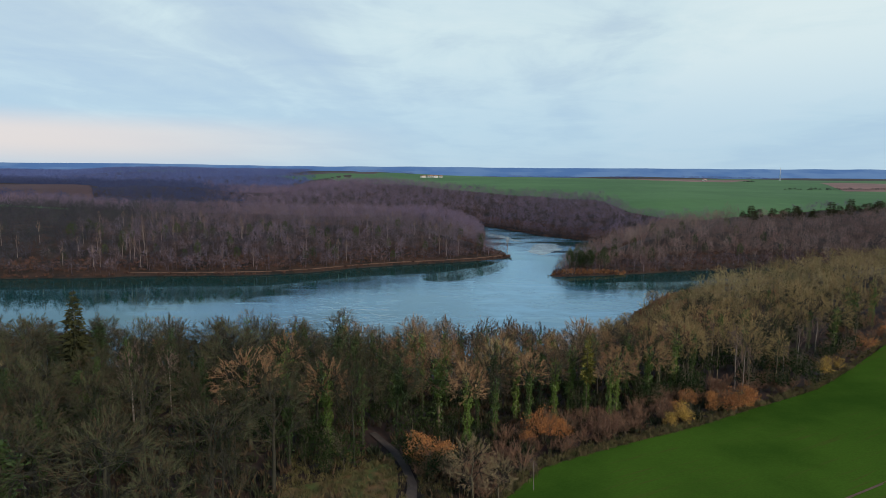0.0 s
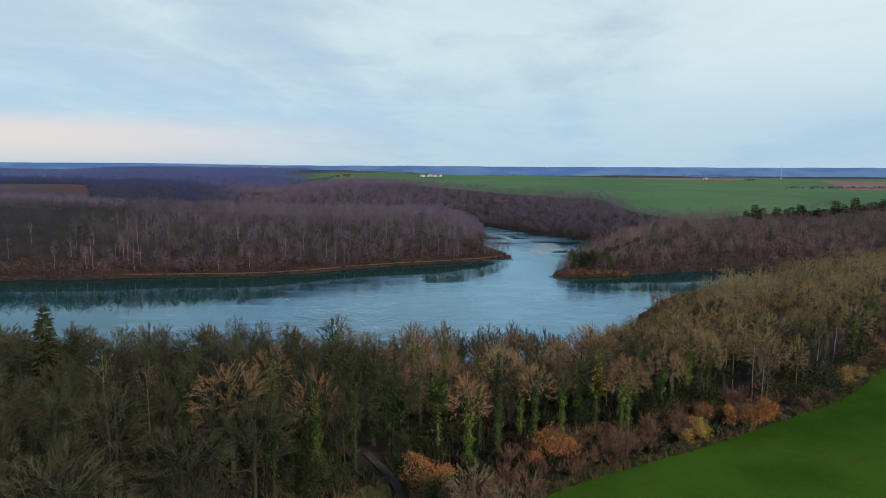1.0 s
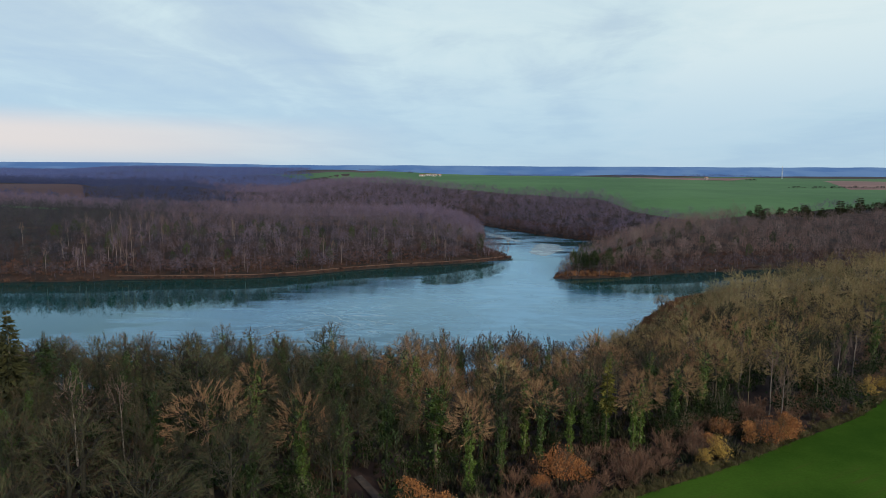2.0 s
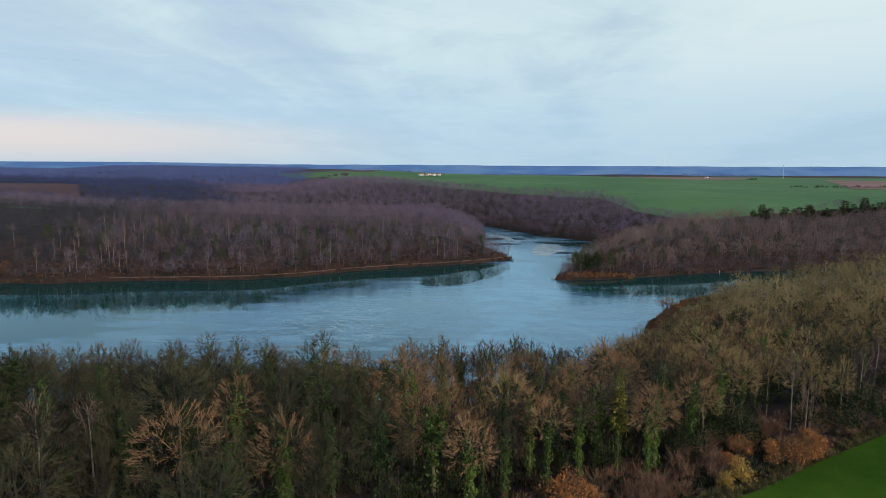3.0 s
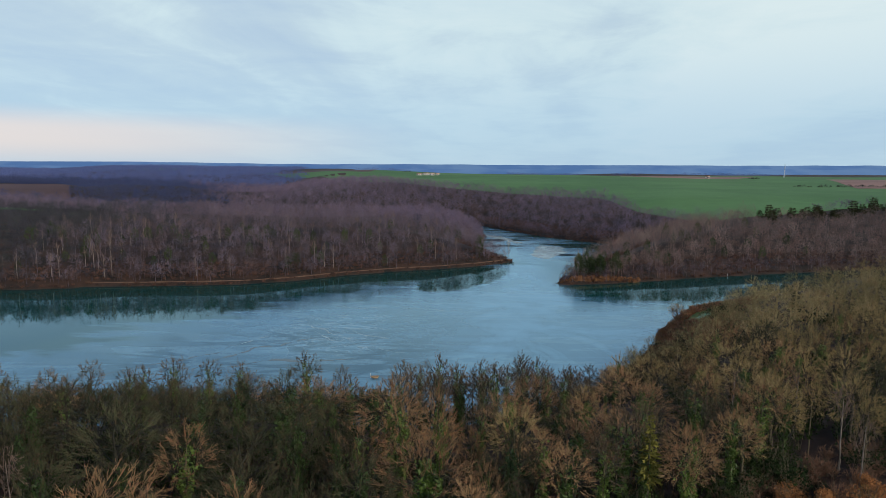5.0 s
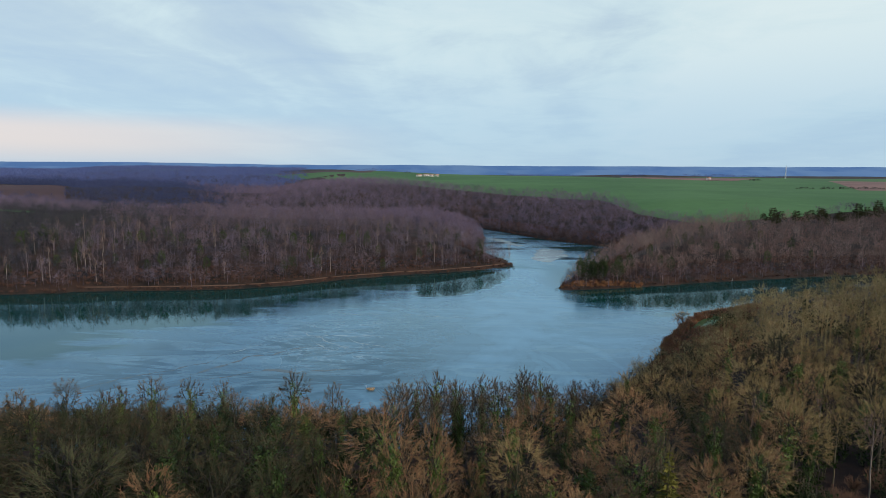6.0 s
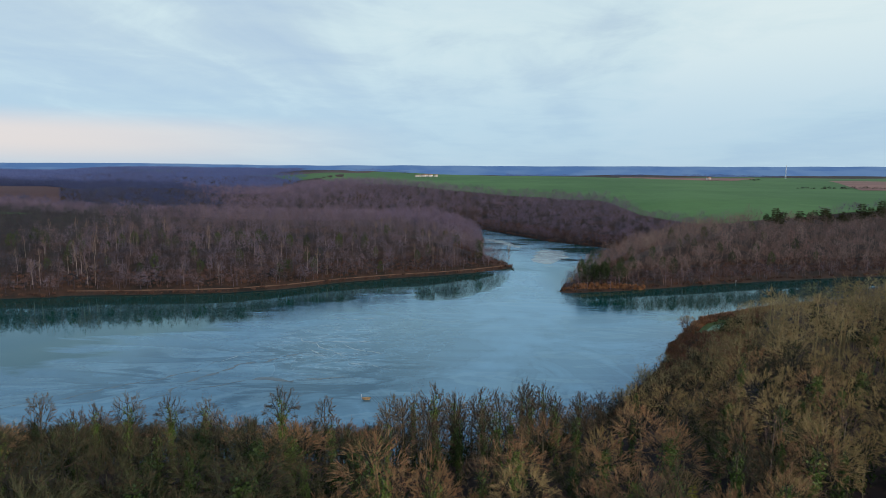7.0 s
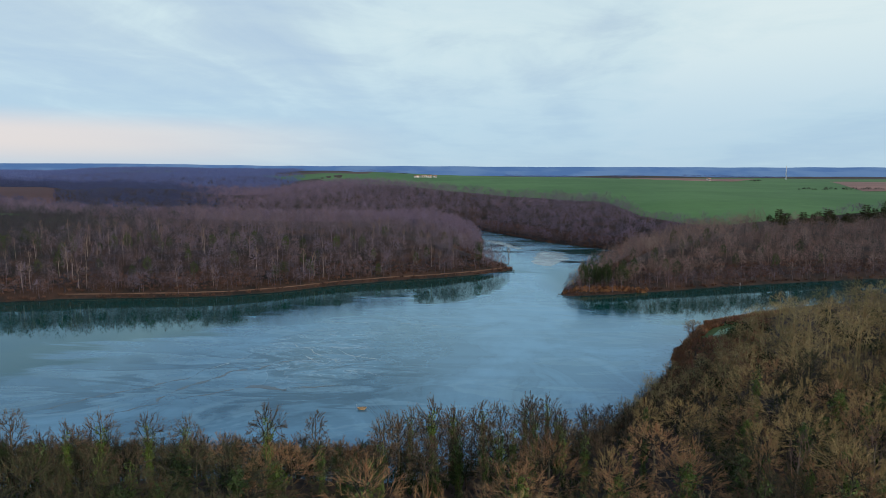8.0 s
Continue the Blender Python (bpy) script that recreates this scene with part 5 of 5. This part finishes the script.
# reeds and russet bank plants by the near bay, shrubs on the peninsula's tip
r = np.random.RandomState(33)
tuft = Shape()
for k in range(26):
    a, o = r.uniform(0, 6.28), r.uniform(0, 0.9)
    b = np.array([math.cos(a) * o, math.sin(a) * o, -0.1])
    g = np.array([r.normal(0, 0.25), r.normal(0, 0.25), r.uniform(0.9, 1.7)])
    tuft.tri(b - np.array([0.09, 0, 0]), b + np.array([0.09, 0, 0]), b + g)
reed_pts = []
line = np.array(NEAR_SHORE[:11])
for k in range(900):
    i = r.randint(len(line) - 1)
    q0 = line[i] + (line[i + 1] - line[i]) * r.uniform()
    t = unit(line[i + 1] - line[i])
    reed_pts.append(q0 + np.array([-t[1], t[0]]) * r.uniform(0.2, 7))
for k in range(260):
    u = r.uniform()
    reed_pts.append(np.array([92, 479]) + np.array([60 * u, 9 * u]) + np.array([r.uniform(-1, 2), r.uniform(1, 7)]))
th = scatter(82, 200, 262, 400, 4.5, 27)
_t, _ti = line_distance(th[:, 0], th[:, 1], LAKE_LINE, True)
_l, _li = line_distance(th[:, 0], th[:, 1], np.array([(137.5, 362), (151, 379), (158, 380), (143.6, 362)], float), True)
aim = (th[:, 0] - 5) / (th[:, 1] - 72)
th = th[~_ti & (_t > 12) & (_t < 30) & ~_li & (_l > 8) & ((aim < 0.45) | (aim > 0.505) | (th[:, 1] < 335))]
woods("lawn_thicket", th, [low.arrays(), far_tree(193, 8, 3.0, 160, 0.05, True, 0.05)], TWIG_MID, "low olive-brown thicket round the lawn", 93, 0.5, 1.1, "thicket")
woods("reed_bed", np.array(reed_pts), [tuft.arrays()], REED, "russet dry reeds on the lake bank", 91, 0.7, 1.5, "reeds")
for x, y, s in [(97, 486, 0.42), (101, 489, 0.5), (112, 322, 0.35)]:
    OAKS[2].put(x, y, s, x)

OAKS[2].put(130.5, 363, 0.85, 1.0, stretch=0.75)
SCRUBS[1].put(131.2, 362.2, 1.9, 0.4)
SCRUBS[0].put(128.8, 361.5, 1.5, 2.0)
HOLLY.put(101, 311, 0.8, 1.0)

bank_pts = scatter(70, 186, 262, 404, 2.4, 28)
_t, _ti = line_distance(bank_pts[:, 0], bank_pts[:, 1], LAKE_LINE, True)
_l, _li = line_distance(bank_pts[:, 0], bank_pts[:, 1], np.array([(137.5, 362), (151, 379), (158, 380), (143.6, 362)], float), True)
aim = (bank_pts[:, 0] - 5) / (bank_pts[:, 1] - 72)
bank_pts = bank_pts[~_ti & (_t > 1.0) & (_t < 34) & ~_li & (_l > 4.5)]
woods("bank_brambles", bank_pts, [low.arrays()], REED_DARK, "russet brambles on the slope above the bay", 94, 0.5, 1.2, "brambles")


def fallen_tree(x, y, turn, size):
    s0 = Shape()
    rr = np.random.RandomState(int(x))
    s0.tube([np.array([0, 0, 0.5]), np.array([3, 0.2, 0.6]), np.array([7, 0, 0.1])], [0.22, 0.17, 0.06], 6)
    root = tagged(new("fallen_tree"), "dead tree fallen from the bank into the lake", "tree", "fallen trees on the far banks")
    part("trunk", *s0.arrays(), BARK_DARK, root)
    c0 = Shape()
    for k in range(16):
        b = np.array([rr.uniform(2, 6.8), 0, 0.4])
        g = unit(np.array([0.8, rr.uniform(-1, 1), rr.uniform(-0.1, 1.2)]))
        c0.tube([b, b + g * 1.2, b + g * 2.4 + rr.normal(0, 0.2, 3)], [0.07, 0.05, 0.02], 3)
    part("branch_tangle", *c0.arrays(), BARK_DARK, root)
    root.matrix_basis = Matrix.LocRotScale((x, y, 0.1), Euler((0, 0, turn)), (size, size, size))


fallen_tree(66.5, 583, -1.2, 1.0)
fallen_tree(213, 512.5, -1.0, 0.9)
fallen_tree(90, 480, -2.6, 0.7)


def marker_post(x, y):
    root = tagged(new("marker_post"), "short white post standing at the water's edge", "post")
    s0 = Shape()
    s0.tube([np.array([0, 0, -0.8]), np.array([0, 0, 1.7])], [0.14, 0.13], 8)
    part("shaft", *s0.arrays(), STEEL, root)
    s0 = Shape()
    s0.tube([np.array([0, 0, 1.7]), np.array([0, 0, 1.78])], [0.17, 0.15], 8)
    part("cap", *s0.arrays(), STEEL, root)
    root.matrix_basis = pose(x, y, float(height(x, y)))


marker_post(231, 518.5)
shore_pts = scatter(-240, 110, 120, 300, 3.4, 30)
_s, _si = line_distance(shore_pts[:, 0], shore_pts[:, 1], LAKE_LINE, True)
shore_pts = shore_pts[~_si & (_s > 1.2) & (_s < 30) & (np.abs(shore_pts[:, 0]) < 0.78 * shore_pts[:, 1] + 6)]
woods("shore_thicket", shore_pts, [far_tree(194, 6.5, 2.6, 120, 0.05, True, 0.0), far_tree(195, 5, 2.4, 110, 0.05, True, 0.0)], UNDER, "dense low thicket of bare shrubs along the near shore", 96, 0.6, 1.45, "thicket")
under = scatter(-130, 75, 66, 170, 2.5, 29)
_f, _fi = line_distance(under[:, 0], under[:, 1], field_poly, True)
track = line_distance(under[:, 0], under[:, 1], np.array([(-1.6, 84), (-1.6, 96), (-3.4, 103), (-5.9, 109.5), (-11, 118.5)], float), False)[0]
grassy = (under[:, 0] > -23) & (under[:, 0] < -1) & (under[:, 1] < 104)
under = under[~_fi & (_f > 2.5) & (track > 2.6) & (~grassy | (np.random.RandomState(3).uniform(0, 1, len(under)) < 0.12)) & (np.abs(under[:, 0]) < 0.78 * under[:, 1] + 6)]
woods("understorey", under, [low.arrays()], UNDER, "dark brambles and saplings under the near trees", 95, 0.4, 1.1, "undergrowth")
# dry grass along the field's edge
tuft = Shape()
for k in range(14):
    a, o = r.uniform(0, 6.28), r.uniform(0, 0.5)
    b = np.array([math.cos(a) * o, math.sin(a) * o, -0.05])
    tuft.tri(b - np.array([0.05, 0, 0]), b + np.array([0.05, 0, 0]), b + np.array([r.normal(0, 0.25), r.normal(0, 0.25), r.uniform(0.35, 0.9)]))
pts = []
for k in range(2600):
    i = r.randint(1, len(FIELD_EDGE) - 2)
    q0 = FIELD_EDGE[i] + (FIELD_EDGE[i + 1] - FIELD_EDGE[i]) * r.uniform()
    t = unit(FIELD_EDGE[i + 1] - FIELD_EDGE[i])
    pts.append(q0 + np.array([-t[1], t[0]]) * (r.uniform(-0.5, 1.6) + 3.5 * r.uniform() ** 3))
for k in range(1500):
    pts.append(np.array([rnd.uniform(-24, 5), rnd.uniform(82, 108)]))
pts = np.array(pts)
track = line_distance(pts[:, 0], pts[:, 1], np.array([(-1.6, 84), (-1.6, 96), (-3.4, 103), (-5.9, 109.5), (-11, 118.5)], float), False)[0]
pts = pts[track > 1.0]
woods("grass_margin", pts, [tuft.arrays()], DRY_GRASS, "dry straw-coloured grass along the field edge", 92, 0.6, 1.5, "grass")


# sheets of frosted ice on the water
def ice(outline, z, material, label, seed):
    r0 = np.random.RandomState(seed)
    o = np.array(outline, float)
    n = 6
    pts = []
    for a, b in zip(o, np.roll(o, -1, 0)):
        for k in range(n):
            pts.append(a + (b - a) * k / n + r0.normal(0, np.linalg.norm(b - a) * 0.05, 2))
    pts = np.array(pts)
    bm = bmesh.new()
    top = [bm.verts.new((x, y, z)) for x, y in pts]
    face = bm.faces.new(top)
    bmesh.ops.recalc_face_normals(bm, faces=[face])
    if face.normal.z < 0:
        face.normal_flip()
    bmesh.ops.triangulate(bm, faces=bm.faces[:])
    me = bpy.data.meshes.new("ice_sheet")
    bm.to_mesh(me)
    bm.free()
    me.materials.append(material)
    return tagged(new("ice_sheet", me), label, "ice", "ice on the lake", kind="stuff")


ice([(117, 720), (136, 706), (131, 660), (106, 608), (92, 626), (100, 670), (108, 702)], 0.03, ICE, "pale frosted ice sheet in the narrow inlet", 1)
ice([(60, 850), (84, 800), (100, 742), (92, 735), (72, 790), (56, 838)], 0.03, ICE, "long pale strip of ice in the narrow inlet", 2)


def seam(line, wide, material, label, seed):
    """A ragged frozen crack in the ice: short plates strung along a bent line."""
    r0 = np.random.RandomState(seed)
    line = np.array(line, float)
    d0 = np.concatenate([[0], np.cumsum(np.hypot(*np.diff(line, axis=0).T))])
    n = int(d0[-1] / 0.8)
    u = np.linspace(0, d0[-1], n)
    p = np.stack([np.interp(u, d0, line[:, 0]), np.interp(u, d0, line[:, 1])], -1)
    for size, amount in ((9.0, 1.6), (3.0, 0.5)):
        p += np.stack([np.interp(u, np.arange(0, d0[-1] + size, size), r0.normal(0, amount, len(np.arange(0, d0[-1] + size, size)))) for _ in range(2)], -1)
    t = np.gradient(p, axis=0)
    t /= np.linalg.norm(t, axis=1)[:, None]
    side = np.stack([-t[:, 1], t[:, 0]], -1)
    knots = np.arange(0, d0[-1] + 2.5, 2.5)
    w = wide * np.clip(np.interp(u, knots, r0.normal(0.45, 0.4, len(knots))), 0.04, 1.2)[:, None] * np.sin(np.linspace(0.05, 3.09, n))[:, None]
    v = np.concatenate([np.concatenate([p - side * w, np.full((n, 1), 0.02)], 1), np.concatenate([p + side * w, np.full((n, 1), 0.02)], 1)])
    k = np.arange(n - 1)
    ob = new("ice_seam", mesh_of("ice_seam", v, np.stack([k, k + 1, k + 1 + n, k + n], -1), [material]))
    return tagged(ob, label, "ice", "ice on the lake", kind="stuff")


for k, (line, wide) in enumerate([([(-69, 364), (-61, 353), (-40, 350), (-20, 348)], 0.7), ([(-61, 353), (-50, 341), (-37, 326), (-25, 314), (-12, 308)], 0.8),
                                  ([(-42, 346), (-30, 336), (-20, 330)], 0.6), ([(-80, 338), (-85, 330), (-90, 318)], 0.8), ([(-62, 345), (-50, 335), (-46, 322)], 0.5),
                                  ([(-20, 395), (10, 392), (22, 398)], 0.5), ([(-58, 405), (-40, 398), (-25, 402)], 0.5), ([(88, 604), (104, 598), (122, 604)], 1.0)]):
    seam(line, wide, ICE, "white frozen crack across the thin lake ice", k + 3)
for k, (line, wide) in enumerate([([(-112, 268), (-93, 281), (-90, 296), (-82, 314), (-72, 322), (-61, 329), (-45, 333)], 1.3), ([(-90, 284), (-73, 293), (-62, 296), (-52, 294), (-30, 301)], 1.3),
                                  ([(-150, 262), (-120, 284), (-100, 300), (-88, 322)], 0.9)]):
    seam(line, wide, CLEAR_ICE, "dark clear ice along a refrozen crack", k + 20)
